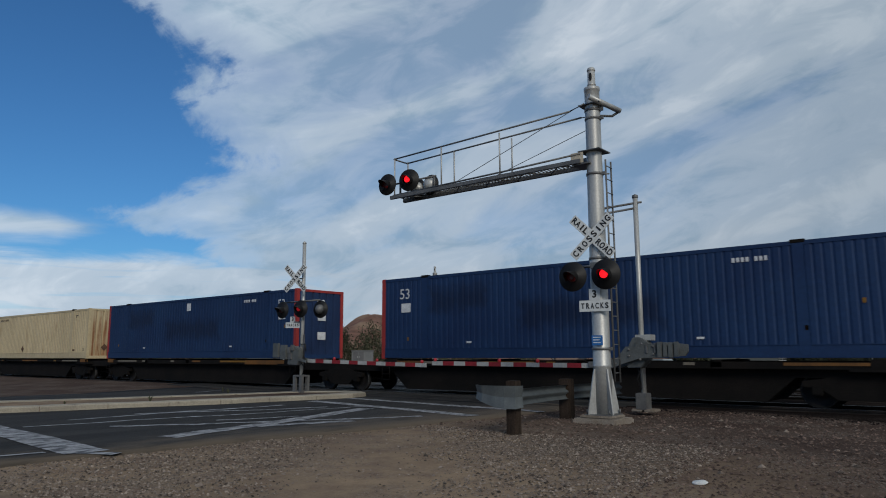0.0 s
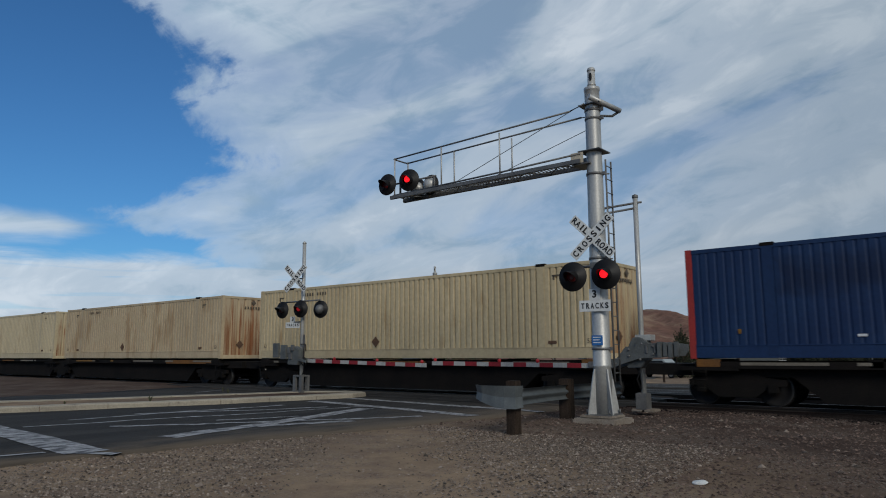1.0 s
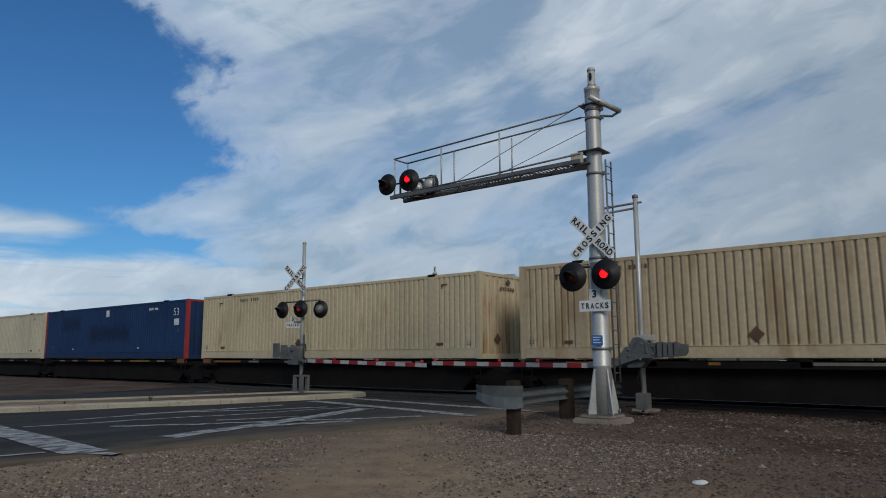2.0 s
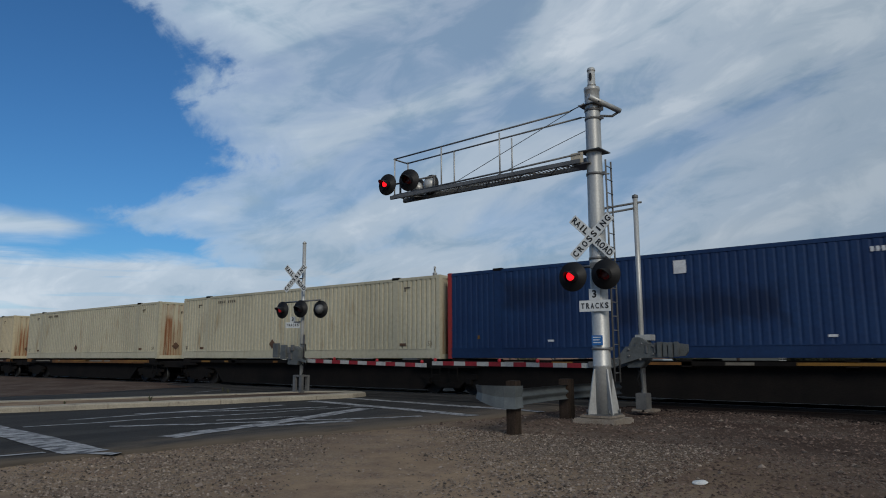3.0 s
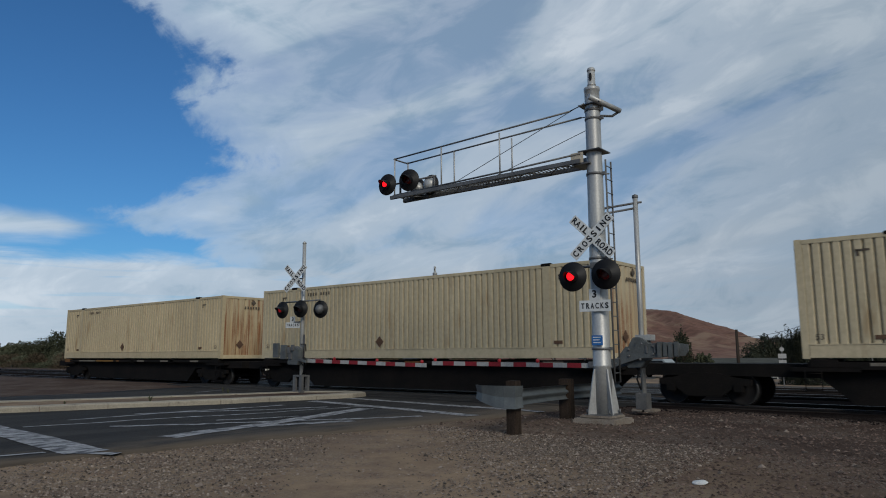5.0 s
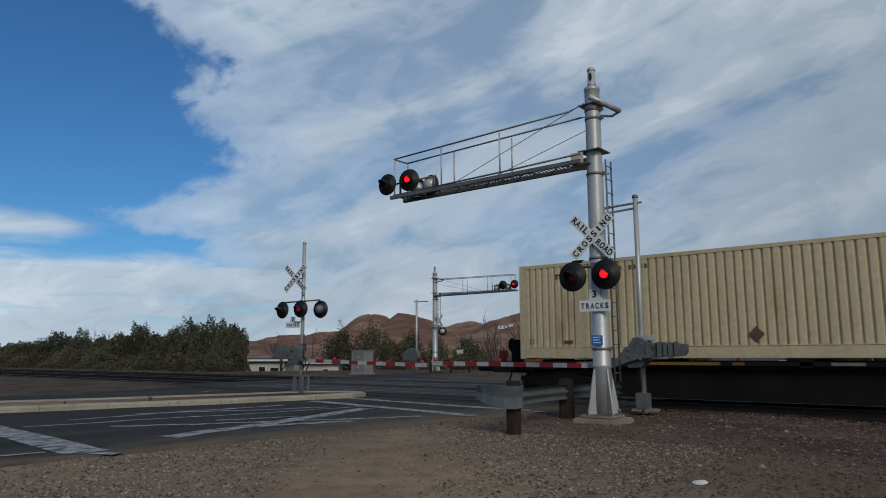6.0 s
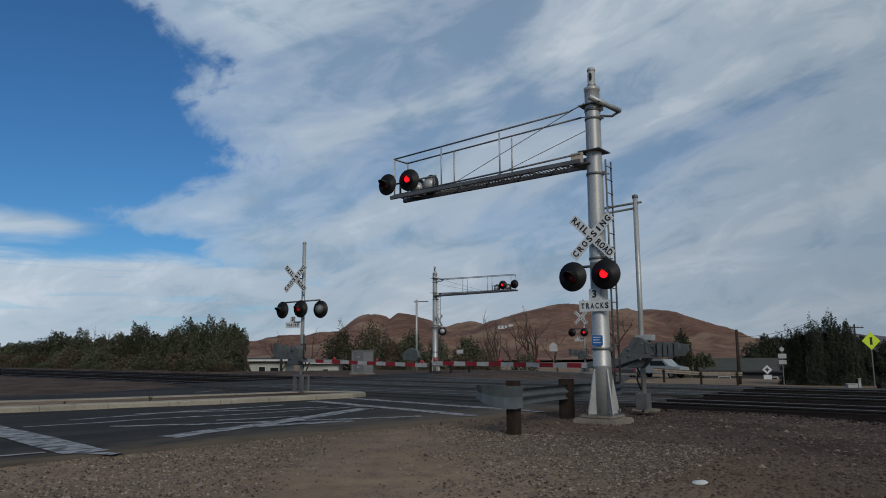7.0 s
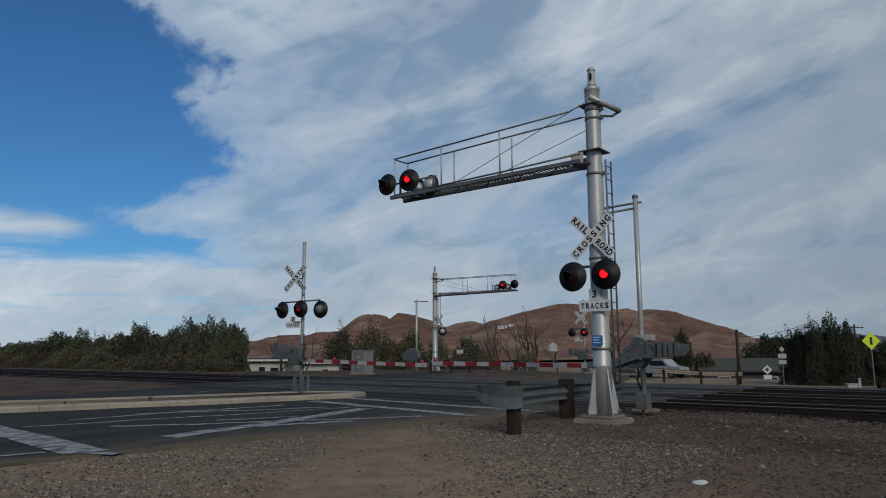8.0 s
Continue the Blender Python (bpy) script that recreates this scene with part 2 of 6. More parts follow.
M["tie"] = material("creosote_tie", (0.022, 0.018, 0.016), 0.9, scale=3, stretch=(6, 1, 1), by_object=0.3)
M["galv"] = material("aluminium_paint", (0.44, 0.44, 0.42), 0.45, 0.35, second=(0.33, 0.33, 0.32), scale=2.2, fine=22, fine_amt=0.10, rust=(0.22, 0.19, 0.16), rust_at=0.70, stretch=(2, 2, 0.4))
M["galv_dark"] = material("weathered_galvanised_steel", (0.15, 0.15, 0.148), 0.55, 0.3, second=(0.09, 0.09, 0.09), scale=3, fine_amt=0.15)
M["steel_dark"] = material("dark_steel", (0.06, 0.06, 0.065), 0.5, 0.4, scale=4)
M["black"] = material("matt_black_paint", (0.012, 0.012, 0.013), 0.55, scale=5, fine_amt=0.2)
M["lens"] = material("dark_red_lens", (0.075, 0.006, 0.006), 0.4, scale=9, fine=120, fine_amt=0.3, bump=0.4, bump_scale=70)
M["glow"] = material("lit_red_led", (1.0, 0.012, 0.02), 0.4, scale=30, second=(0.9, 0.008, 0.015), fine=90, fine_amt=0.25, emit=1.35)
M["glow_side"] = material("red_led_off_axis", (0.40, 0.010, 0.016), 0.4, scale=30, second=(0.34, 0.008, 0.012), fine=90, fine_amt=0.25, emit=0.40)
M["glow_small"] = material("lit_red_marker", (0.32, 0.008, 0.012), 0.4, second=(0.26, 0.008, 0.01), emit=0.12)
M["sign_white"] = material("sign_sheeting_white", (0.55, 0.57, 0.57), 0.5, second=(0.46, 0.48, 0.48), scale=4, fine_amt=0.06)
M["letter"] = material("sign_black", (0.015, 0.015, 0.016), 0.5)
M["red_stripe"] = material("reflective_red", (0.23, 0.016, 0.022), 0.5, second=(0.17, 0.013, 0.018), scale=5)
M["white_stripe"] = material("reflective_white", (0.36, 0.36, 0.35), 0.5, second=(0.27, 0.27, 0.26), scale=5)
M["sign_blue"] = material("sign_blue", (0.03, 0.16, 0.45), 0.5)
M["beam"] = material("guardrail_zinc", (0.100, 0.113, 0.117), 0.55, 0.25, second=(0.066, 0.075, 0.078), scale=4, fine_amt=0.1)
M["post_wood"] = material("weathered_post_wood", (0.044, 0.031, 0.023), 0.9, second=(0.020, 0.015, 0.012), scale=4, stretch=(5, 5, 0.6), fine_amt=0.3, bump=0.4)
M["car_black"] = material("grimy_black_car_paint", (0.006, 0.006, 0.006), 0.9, second=(0.012, 0.010, 0.009), scale=1.5, fine_amt=0.3)
M["wheel_steel"] = material("wheel_steel", (0.010, 0.009, 0.009), 0.7, 0.0, scale=4)
M["tread"] = material("bright_wheel_tread", (0.075, 0.075, 0.075), 0.5, 0.6)
M["yellow"] = material("yellow_reflector", (0.20, 0.10, 0.018), 0.6)
M["orange_sill"] = material("orange_brown_sill", (0.17, 0.075, 0.02), 0.8, second=(0.09, 0.045, 0.018), scale=2)
M["rust_sill"] = material("dark_rusty_sill", (0.065, 0.034, 0.026), 0.85, second=(0.035, 0.022, 0.018), scale=2)
M["label_white"] = material("white_decal", (0.62, 0.63, 0.64), 0.6, second=(0.45, 0.46, 0.48), scale=5)
M["label_dark"] = material("dark_decal", (0.10, 0.08, 0.06), 0.7)
M["rust_plate"] = material("rust_plate", (0.13, 0.075, 0.045), 0.85, second=(0.08, 0.05, 0.04), scale=6)

def painted_out(m, areas, dark):
    """Old emblems painted over in a darker coat, with soft brushed edges."""
    t = m.node_tree
    b = t.nodes["Principled BSDF"]
    col = b.inputs["Base Color"].links[0].from_socket
    oc = N(t, "ShaderNodeTexCoord").outputs["Object"]
    sep = N(t, "ShaderNodeSeparateXYZ")
    link(t, oc, sep.inputs[0])
    rough_edge = math_node(t, "MULTIPLY_ADD", noise_node(t, oc, 2.2, 4, 0.6), 1.0, -0.5)
    total = None
    for x0, x1, z0, z1 in areas:
        fx = math_node(t, "SUBTRACT", (x1 - x0) / 2, math_node(t, "ABSOLUTE", math_node(t, "SUBTRACT", sep.outputs["X"], (x0 + x1) / 2)))
        fz = math_node(t, "SUBTRACT", (z1 - z0) / 2, math_node(t, "ABSOLUTE", math_node(t, "SUBTRACT", sep.outputs["Z"], (z0 + z1) / 2)))
        f = math_node(t, "MULTIPLY_ADD", math_node(t, "ADD", math_node(t, "MINIMUM", fx, fz), rough_edge), 2.4, 0.4, True)
        total = f if total is None else math_node(t, "MAXIMUM", total, f)
    link(t, mix_rgb(t, math_node(t, "MULTIPLY", total, 0.8), col, dark), b.inputs["Base Color"])


PAINT = {"tan": (0.49, 0.40, 0.25), "rusty": (0.45, 0.36, 0.235), "cream": (0.49, 0.415, 0.275), "pale": (0.45, 0.415, 0.305), "blue": (0.010, 0.033, 0.094)}
for key, c in PAINT.items():
    if key == "blue":
        M["box_" + key] = material("container_" + key, c, 0.65, second=(0.007, 0.022, 0.072), scale=0.5, fine=9, fine_amt=0.12, by_object=0.12)
        painted_out(M["box_" + key], ((2.3, 4.8, 1.6, 2.4), (6.0, 10.6, 0.95, 1.8)), (0.004, 0.011, 0.036))
        M["end_" + key] = material("container_end_" + key, (0.012, 0.03, 0.085), 0.6, second=(0.009, 0.02, 0.06), scale=1)
    else:
        M["box_" + key] = material("container_" + key, c, 0.6, second=tuple(v * 0.80 for v in c), scale=0.55, fine=7, fine_amt=0.10, rust=(c[0] * 0.66, c[1] * 0.59, c[2] * 0.52),
                                   rust_at=0.56 if key == "rusty" else 0.63, stretch=(1.2, 1, 0.35), by_object=0.05)
        M["end_" + key] = rusty_end("container_end_" + key, tuple(v * 0.9 for v in c))
M["red_post"] = material("faded_red_post", (0.33, 0.035, 0.03), 0.6, second=(0.22, 0.03, 0.03), scale=2)

# ---- mesh tools ----


def add_box(bm, x0, y0, z0, x1, y1, z1, bevel=0.0):
    vs = [bm.verts.new((x, y, z)) for x in (x0, x1) for y in (y0, y1) for z in (z0, z1)]
    fs = [(0, 1, 3, 2), (4, 6, 7, 5), (0, 4, 5, 1), (2, 3, 7, 6), (0, 2, 6, 4), (1, 5, 7, 3)]
    faces = [bm.faces.new([vs[i] for i in f]) for f in fs]
    if bevel:
        edges = list({e for f in faces for e in f.edges})
        bmesh.ops.bevel(bm, geom=edges, offset=bevel, segments=2, affect="EDGES")


def add_tube(bm, pts, radius, sides=10, radii=None, caps=True):
    """A round bar along the points."""
    pts = [Vector(p) for p in pts]
    rings = []
    ref = None
    for i, p in enumerate(pts):
        d = (pts[min(i + 1, len(pts) - 1)] - pts[max(i - 1, 0)]).normalized()
        if ref is None:
            ref = Vector((0, 0, 1)) if abs(d.z) < 0.9 else Vector((1, 0, 0))
        u = d.cross(ref).normalized()
        v = d.cross(u).normalized()
        r = radii[i] if radii else radius
        rings.append([bm.verts.new(p + r * (math.cos(a) * u + math.sin(a) * v)) for a in (2 * math.pi * k / sides for k in range(sides))])
    for a, b in zip(rings, rings[1:]):
        for k in range(sides):
            f = bm.faces.new((a[k], a[(k + 1) % sides], b[(k + 1) % sides], b[k]))
            f.smooth = sides > 5
    if caps:
        bm.faces.new(rings[0][::-1])
        bm.faces.new(rings[-1])


def add_lathe(bm, profile, sides=24, m=None, smooth=True, caps=True):
    """Turns (radius, z) pairs round the z axis; m places the result."""
    m = m or Matrix()
    rings = []
    for r, z in profile:
        rings.append([bm.verts.new(m @ Vector((r * math.cos(2 * math.pi * k / sides), r * math.sin(2 * math.pi * k / sides), z))) for k in range(sides)])
    for a, b in zip(rings, rings[1:]):
        for k in range(sides):
            f = bm.faces.new((a[k], a[(k + 1) % sides], b[(k + 1) % sides], b[k]))
            f.smooth = smooth
    if caps and profile[0][0] > 1e-4:
        bm.faces.new(rings[0][::-1])
    if caps and profile[-1][0] > 1e-4:
        bm.faces.new(rings[-1])


def add_prism(bm, poly, axis, lo, hi):
    """A plate: the polygon's pairs are the two other axes in order."""
    def at(p, h):
        if axis == "y":
            return (p[0], h, p[1])
        if axis == "x":
            return (h, p[0], p[1])
        return (p[0], p[1], h)
    a = [bm.verts.new(at(p, lo)) for p in poly]
    b = [bm.verts.new(at(p, hi)) for p in poly]
    bm.faces.new(a)
    bm.faces.new(b[::-1])
    n = len(poly)
    for k in range(n):
        bm.faces.new((a[k], b[k], b[(k + 1) % n], a[(k + 1) % n]))


def mesh_of(name, bm, mat):
    bmesh.ops.recalc_face_normals(bm, faces=bm.faces)
    me = bpy.data.meshes.new(name)
    bm.to_mesh(me)
    bm.free()
    me.materials.append(mat)
    return me


def part(name, bm, mat, parent=None, label="", m=None):
    """Links a bmesh as one mesh object under a thing or a part."""
    ob = new(name, bm if isinstance(bm, bpy.types.Mesh) else mesh_of(name, bm, mat))
    if parent:
        ob.parent = parent
    if m is not None:
        ob.matrix_basis = m
    if label:
        ob["label"] = label
    return ob


def empty(name, m, label, category, group="", kind=""):
    ob = new(name)
    ob.empty_display_size = 0.2
    ob.matrix_basis = m
    return tagged(ob, label, category, group, kind)


def box_part(name, dims, mat, parent, label="", bevel=0.0, m=None):
    bm = bmesh.new()
    add_box(bm, *dims, bevel)
    return part(name, bm, mat, parent, label, m)


def tube_part(name, pts, r, mat, parent, label="", sides=10, m=None):
    bm = bmesh.new()
    add_tube(bm, pts, r, sides)
    return part(name, bm, mat, parent, label, m)


def text_mesh(words, size, mat, extrude=0.003, width=None, spacing=1.0, bold=0.0):
    c = bpy.data.curves.new("letters", "FONT")
    c.body, c.size, c.extrude, c.align_x, c.align_y = words, size, extrude, "CENTER", "CENTER"
    c.space_character = spacing
    c.resolution_u = 3
    c.offset = bold
    ob = bpy.data.objects.new("letters", c)
    me = bpy.data.meshes.new_from_object(ob)
    bpy.data.objects.remove(ob)
    if width:
        xs = [v.co.x for v in me.vertices]
        k = width / max(1e-6, max(xs) - min(xs))
        for v in me.vertices:
            v.co.x *= k
    me.materials.clear()
    me.materials.append(mat)
    return me


FACE = Matrix.Rotation(radians(90), 4, "X")      # letters stand up and face -y


def smooth_step(v, a, b):
    k = min(1.0, max(0.0, (v - a) / (b - a)))
    return k * k * (3 - 2 * k)


# ---- ground ----
def ground_height(x, y):
    drop = -0.95 * smooth_step(y, 31.5, 40) * smooth_step(x, -27, -17)
    left = 0.12 * smooth_step(-x, 24, 32) * smooth_step(y, 10, 18)
    edge = 46 - 12 * smooth_step(-x, 38, 50)
    low = smooth_step(y, edge, edge + 18)
    floor = -1.0 - 0.35 * smooth_step(-x, 38, 50) - 1.2 * smooth_step(y, 71, 80)
    drop, left = drop * (1 - low) + floor * low, left * (1 - low)
    if 18.1 < y < 31.2 and (x > -8.6 or x < -30.2):
        drop -= 0.2
    far = -1.2 * smooth_step(math.hypot(x, y), 120, 500)
    mound = -0.03 * smooth_step(x, -9.5, -8.2) * smooth_step(y, 11.5, 14) * (1 - smooth_step(y, 17.2, 18.5))
    shoulder = -0.10 * smooth_step(x, -5.5, -1) * smooth_step(y, 13, 16) * (1 - smooth_step(y, 30, 32))
    bumps = 0.02 * noise.noise(Vector((x * 0.35, y * 0.35, 0))) + 0.012 * noise.noise(Vector((x * 1.3, y * 1.3, 7)))
    return drop + left + far + mound + shoulder + bumps - 0.012


def axis_steps(lo, hi, fine_lo, fine_hi, step):
    out = [fine_lo + step * i for i in range(int((fine_hi - fine_lo) / step) + 1)]
    s, v = step, out[0]
    while v > lo:
        s *= 1.25
        v -= s
        out.insert(0, v)
    s, v = step, out[-1]
    while v < hi:
        s *= 1.25
        v += s
        out.append(v)
    return out


def make_ground():
    xs = axis_steps(-4000, 4000, -50, 20, 0.5)
    ys = axis_steps(-4000, 4000, -2, 60, 0.5)
    verts = [(x, y, ground_height(x, y)) for y in ys for x in xs]
    n = len(xs)
    faces = [(j * n + i, j * n + i + 1, (j + 1) * n + i + 1, (j + 1) * n + i) for j in range(len(ys) - 1) for i in range(n - 1)]
    me = bpy.data.meshes.new("ground")
    me.from_pydata(verts, [], faces)
    me.shade_smooth()
    me.materials.append(M["soil"])
    tagged(new("ground", me), "brown packed desert dirt with scattered gravel", "ground", kind="structure")


def road_edge(y):
    """Ragged right-hand edge of the approach lane."""
    base = -10.25 + 1.1 * smooth_step(y, 2.5, 14.5)
    return base + 0.16 * noise.noise(Vector((0, y * 0.8, 3))) + 0.07 * noise.noise(Vector((0, y * 3.1, 9)))


def strip(name, rows, mat, label, category, lift, skirt=0.15):
    """A paved sheet from rows of (y, x_left, x_right) with a small thickness, on the ground."""
    bm = bmesh.new()
    grid = []
    for y, xl, xr in rows:
        n = 24
        grid.append([bm.verts.new((xl + (xr - xl) * i / n, y, ground_height(xl + (xr - xl) * i / n, y) + lift)) for i in range(n + 1)])
    for a, b in zip(grid, grid[1:]):
        for i in range(len(a) - 1):
            bm.faces.new((a[i], a[i + 1], b[i + 1], b[i])).smooth = True
    edge = [e for e in bm.edges if e.is_boundary]
    ext = bmesh.ops.extrude_edge_only(bm, edges=edge)
    for v in ext["geom"]:
        if isinstance(v, bmesh.types.BMVert):
            v.co.z -= skirt
    return tagged(part(name, bm, mat), label, category, kind="structure")


make_ground()
strip("road", [(y * 0.5, -27.3 - 0.25 * math.sin(y * 0.21), road_edge(y * 0.5)) for y in range(-80, 35)],
      M["asphalt"], "worn dark asphalt approach road with a ragged edge", "road", 0.03)
strip("side_road", [(31.5 + i * 0.5, -31.5, 160) for i in range(0, 27)], M["far_asphalt"], "pale grey asphalt road beyond the tracks", "road", 0.03)
strip("far_road", [(45 + i, -31.5 - 0.3 * i, -21 - 0.3 * i) for i in range(0, 40)], M["far_asphalt"], "grey asphalt road leading away from the crossing", "road", 0.035)


def paint_line(x0, y0, x1, y1, width, label="worn white painted road line"):
    """A painted stripe a few millimetres over the asphalt."""
    d = Vector((x1 - x0, y1 - y0)).normalized()
    s = Vector((-d.y, d.x)) * width / 2
    bm = bmesh.new()
    n = max(2, int(math.hypot(x1 - x0, y1 - y0) / 0.4))
    rows = []
    for i in range(n + 1):
        x, y = x0 + (x1 - x0) * i / n, y0 + (y1 - y0) * i / n
        jit = 0.03 * noise.noise(Vector((x * 3, y * 3, 1)))
        rows.append([bm.verts.new((x + k * s.x * (1 + jit), y + k * s.y * (1 + jit), ground_height(x + k * s.x, y + k * s.y) + 0.038)) for k in (-1, 0, 1)])
    for a, b in zip(rows, rows[1:]):
        for i in range(2):
            bm.faces.new((a[i], a[i + 1], b[i + 1], b[i]))
    return tagged(part("road_marking", bm, M["road_paint"]), label, "road marking", "road markings", "structure")


# stop lines, lane line, the long crossing symbol and edge lines
paint_line(-17.4, 5.42, -10.55, 4.86, 0.62, "wide worn white stop line on asphalt")
paint_line(-10.9, 4.62, -10.05, 5.05, 0.22, "short pale concrete-coloured patch at the line's end")
paint_line(-15.4, 5.8, -13.6, 13.5, 0.17)
paint_line(-11.35, 6.55, -13.05, 13.0, 0.46, "long worn white stroke of the crossing symbol")
paint_line(-14.02, 6.85, -10.5, 12.2, 0.22, "long worn white stroke of the crossing symbol")
paint_line(-16.15, 7.0, -15.9, 12.6, 0.22)
paint_line(-16.4, 8.6, -14.3, 12.8, 0.2)
paint_line(-13.5, 8.9, -12.8, 10.6, 0.2)
paint_line(-11.7, 8.6, -11.05, 10.6, 0.36)
paint_line(-16.7, 14.25, -9.6, 12.95, 0.40, "white stop line before the crossing gate")
paint_line(-16.7, 15.85, -9.1, 15.0, 0.34, "white stop line before the crossing gate")
paint_line(-11.6, -6, -11.1, 4.5, 0.13)
paint_line(-24.3, 15.1, -24.9, 16.6, 0.14)
for i in range(5):
    paint_line(-30 + 9 * i, 37.6, -27 + 9 * i, 37.6, 0.14, "pale dashed lane line")


def make_median():
    """Raised concrete island, narrowing to a rounded nose at the tracks."""
    right = [(-21.0, 2), (-19.6, 6.6), (-18.9, 8.6), (-18.2, 10.5), (-17.6, 12.8), (-17.1, 14.8), (-16.9, 16.2)]
    tip = [(-17.05, 16.9), (-17.6, 17.25), (-18.3, 17.2)]
    left = [(-19.6, 16.3), (-20.2, 14), (-21.2, 11), (-22.4, 8), (-23.6, 5), (-24.4, 2)]
    kerb = empty("median", pose(0, 0, 0), "raised traffic island with pale concrete kerb and dirt top", "median", kind="structure")
    pts = right + tip + left
    bm = bmesh.new()
    add_prism(bm, pts, "z", -0.15, 0.125)
    part("island_top", bm, M["soil"], kerb, "bare dirt island surface")
    w = 0.5
    run = [Vector(p) for p in pts]
    # kerb stones, one by one along the outline
    samples = []
    for a, b in zip(run, run[1:]):
        steps = max(1, round((b - a).length / 0.5))
        samples += [a + (b - a) * i / steps for i in range(steps)]
    samples.append(run[-1])
    for i in range(0, len(samples) - 1, 3):
        seg = samples[i:i + 4]
        if len(seg) < 2:
            continue
        bm = bmesh.new()
        rings = []
        for j, p in enumerate(seg):
            d = (seg[min(j + 1, len(seg) - 1)] - seg[max(j - 1, 0)]).normalized()
            inward = Vector((-d.y, d.x))
            q = p + d * (0.008 if j == 0 else -0.008 if j == len(seg) - 1 else 0)
            out, rim = q - inward * 0.02, q + inward * w
            top = 0.155 + 0.01 * noise.noise(Vector((p.x, p.y, 0)))
            rings.append([bm.verts.new((out.x, out.y, -0.1)), bm.verts.new((out.x, out.y, top - 0.03)), bm.verts.new((out.x + inward.x * 0.04, out.y + inward.y * 0.04, top)),
                          bm.verts.new((rim.x, rim.y, top)), bm.verts.new((rim.x, rim.y, -0.1))])
        for a, b in zip(rings, rings[1:]):
            for v in range(5):
                bm.faces.new((a[v], a[(v + 1) % 5], b[(v + 1) % 5], b[v]))
        bm.faces.new(rings[0])
        bm.faces.new(rings[-1][::-1])
        part("kerb_stone", bm, M["concrete"], kerb)


make_median()

# ---- tracks ----
TRACKS = (19.94, 24.6, 29.0)
RAIL_TOP = 0.06


def make_track(y, label):
    track = empty("railway_track", pose(0, y, 0), label, "railway track", "parallel railway tracks", "structure")
    for side in (-1, 1):
        bm = bmesh.new()
        yc = side * 0.755
        prof = [(-0.07, -0.12), (-0.07, -0.105), (-0.012, -0.085), (-0.012, -0.045), (-0.036, -0.04), (-0.036, -0.002), (0.036, -0.002), (0.036, -0.04), (0.012, -0.045),
                (0.012, -0.085), (0.07, -0.105), (0.07, -0.12)]
        add_prism(bm, [(yc + a, RAIL_TOP + b) for a, b in prof], "x", -400, 220)
        rail = part("rail", bm, M["rail"], track)
        box_part("rail_head", (-400, yc - 0.034, RAIL_TOP - 0.0015, 220, yc + 0.034, RAIL_TOP + 0.003), M["rail_head"], rail, "polished running surface")
    return track


def make_ballast():
    """Ballast bed with sloping shoulders, away from the road crossing."""
    for x0, x1 in ((-8.4, 220), (-400, -30.5)):
        bm = bmesh.new()
        prof = [(17.5, -0.30), (18.3, -0.035), (31.0, -0.035), (31.9, -0.6)] if x0 > -20 else [(17.2, -0.10), (18.4, 0.0), (30.9, 0.0), (31.7, -0.3)]
        xs = [x0 + (x1 - x0) * i / 120 for i in range(121)]
        if x0 > -20:
            xs = [x0 + 0.35 * i for i in range(60)] + [x0 + 21 + (x1 - x0 - 21) * i / 30 for i in range(31)]
        rows = []
        for x in xs:
            row = []
            for (ya, za), (yb, zb) in zip(prof, prof[1:]):
                for i in range(8 if yb - ya < 2 else 40):
                    f = i / (8 if yb - ya < 2 else 40)
                    yy = ya + (yb - ya) * f
                    row.append(bm.verts.new((x, yy + 0.12 * noise.noise(Vector((x * 0.9, yy, 4))) * (ya < 18), za + (zb - za) * f + 0.03 * noise.noise(Vector((x * 2.7, yy * 2.7, 0))))))
            rows.append(row)
        for a, b in zip(rows, rows[1:]):
            for i in range(len(a) - 1):
                bm.faces.new((a[i], a[i + 1], b[i + 1], b[i]))
        tagged(part("ballast_bed", bm, M["ballast"]), "dark brown crushed-rock ballast under the tracks", "ballast", kind="structure")


make_ballast()
track_list = [make_track(y, "steel rails on dark timber ties in ballast") for y in TRACKS]


def make_panels():
    """Level-crossing panels between the rails across the road."""
    for y in TRACKS:
        deck = empty("crossing_deck", pose(0, y, 0), "dark road panels laid between and beside the rails", "crossing deck", "crossing decks", "structure")
        bm = bmesh.new()
        add_box(bm, -1.21, -0.66, -0.1, 1.21, 0.66, 0.052, 0.012)
        middle = mesh_of("middle_panel", bm, M["crossing_panel"])
        bm = bmesh.new()
        add_box(bm, -1.21, -0.33, -0.1, 1.21, 0.33, 0.05, 0.012)
        outer = mesh_of("outer_panel", bm, M["crossing_panel"])
        for i in range(9):
            x = -28.9 + 2.44 * i
            part("panel", middle, None, deck, m=pose(x, 0, 0))
            part("panel", outer, None, deck, m=pose(x, -1.17, 0))
            part("panel", outer, None, deck, m=pose(x, 1.17, 0))


make_panels()
strip("road_infill", [(17.3 + i * 0.5, -30.2, -8.6) for i in range(0, 29)], M["asphalt"], "dark asphalt between the crossing's tracks", "road", 0.022)

# ---- signals ----


def letters(words, size, parent, m, mat=None, width=None, name="lettering", label=""):
    return part(name, text_mesh(words, size, mat or M["letter"], width=width, bold=size * 0.028), None, parent, label, m @ FACE)


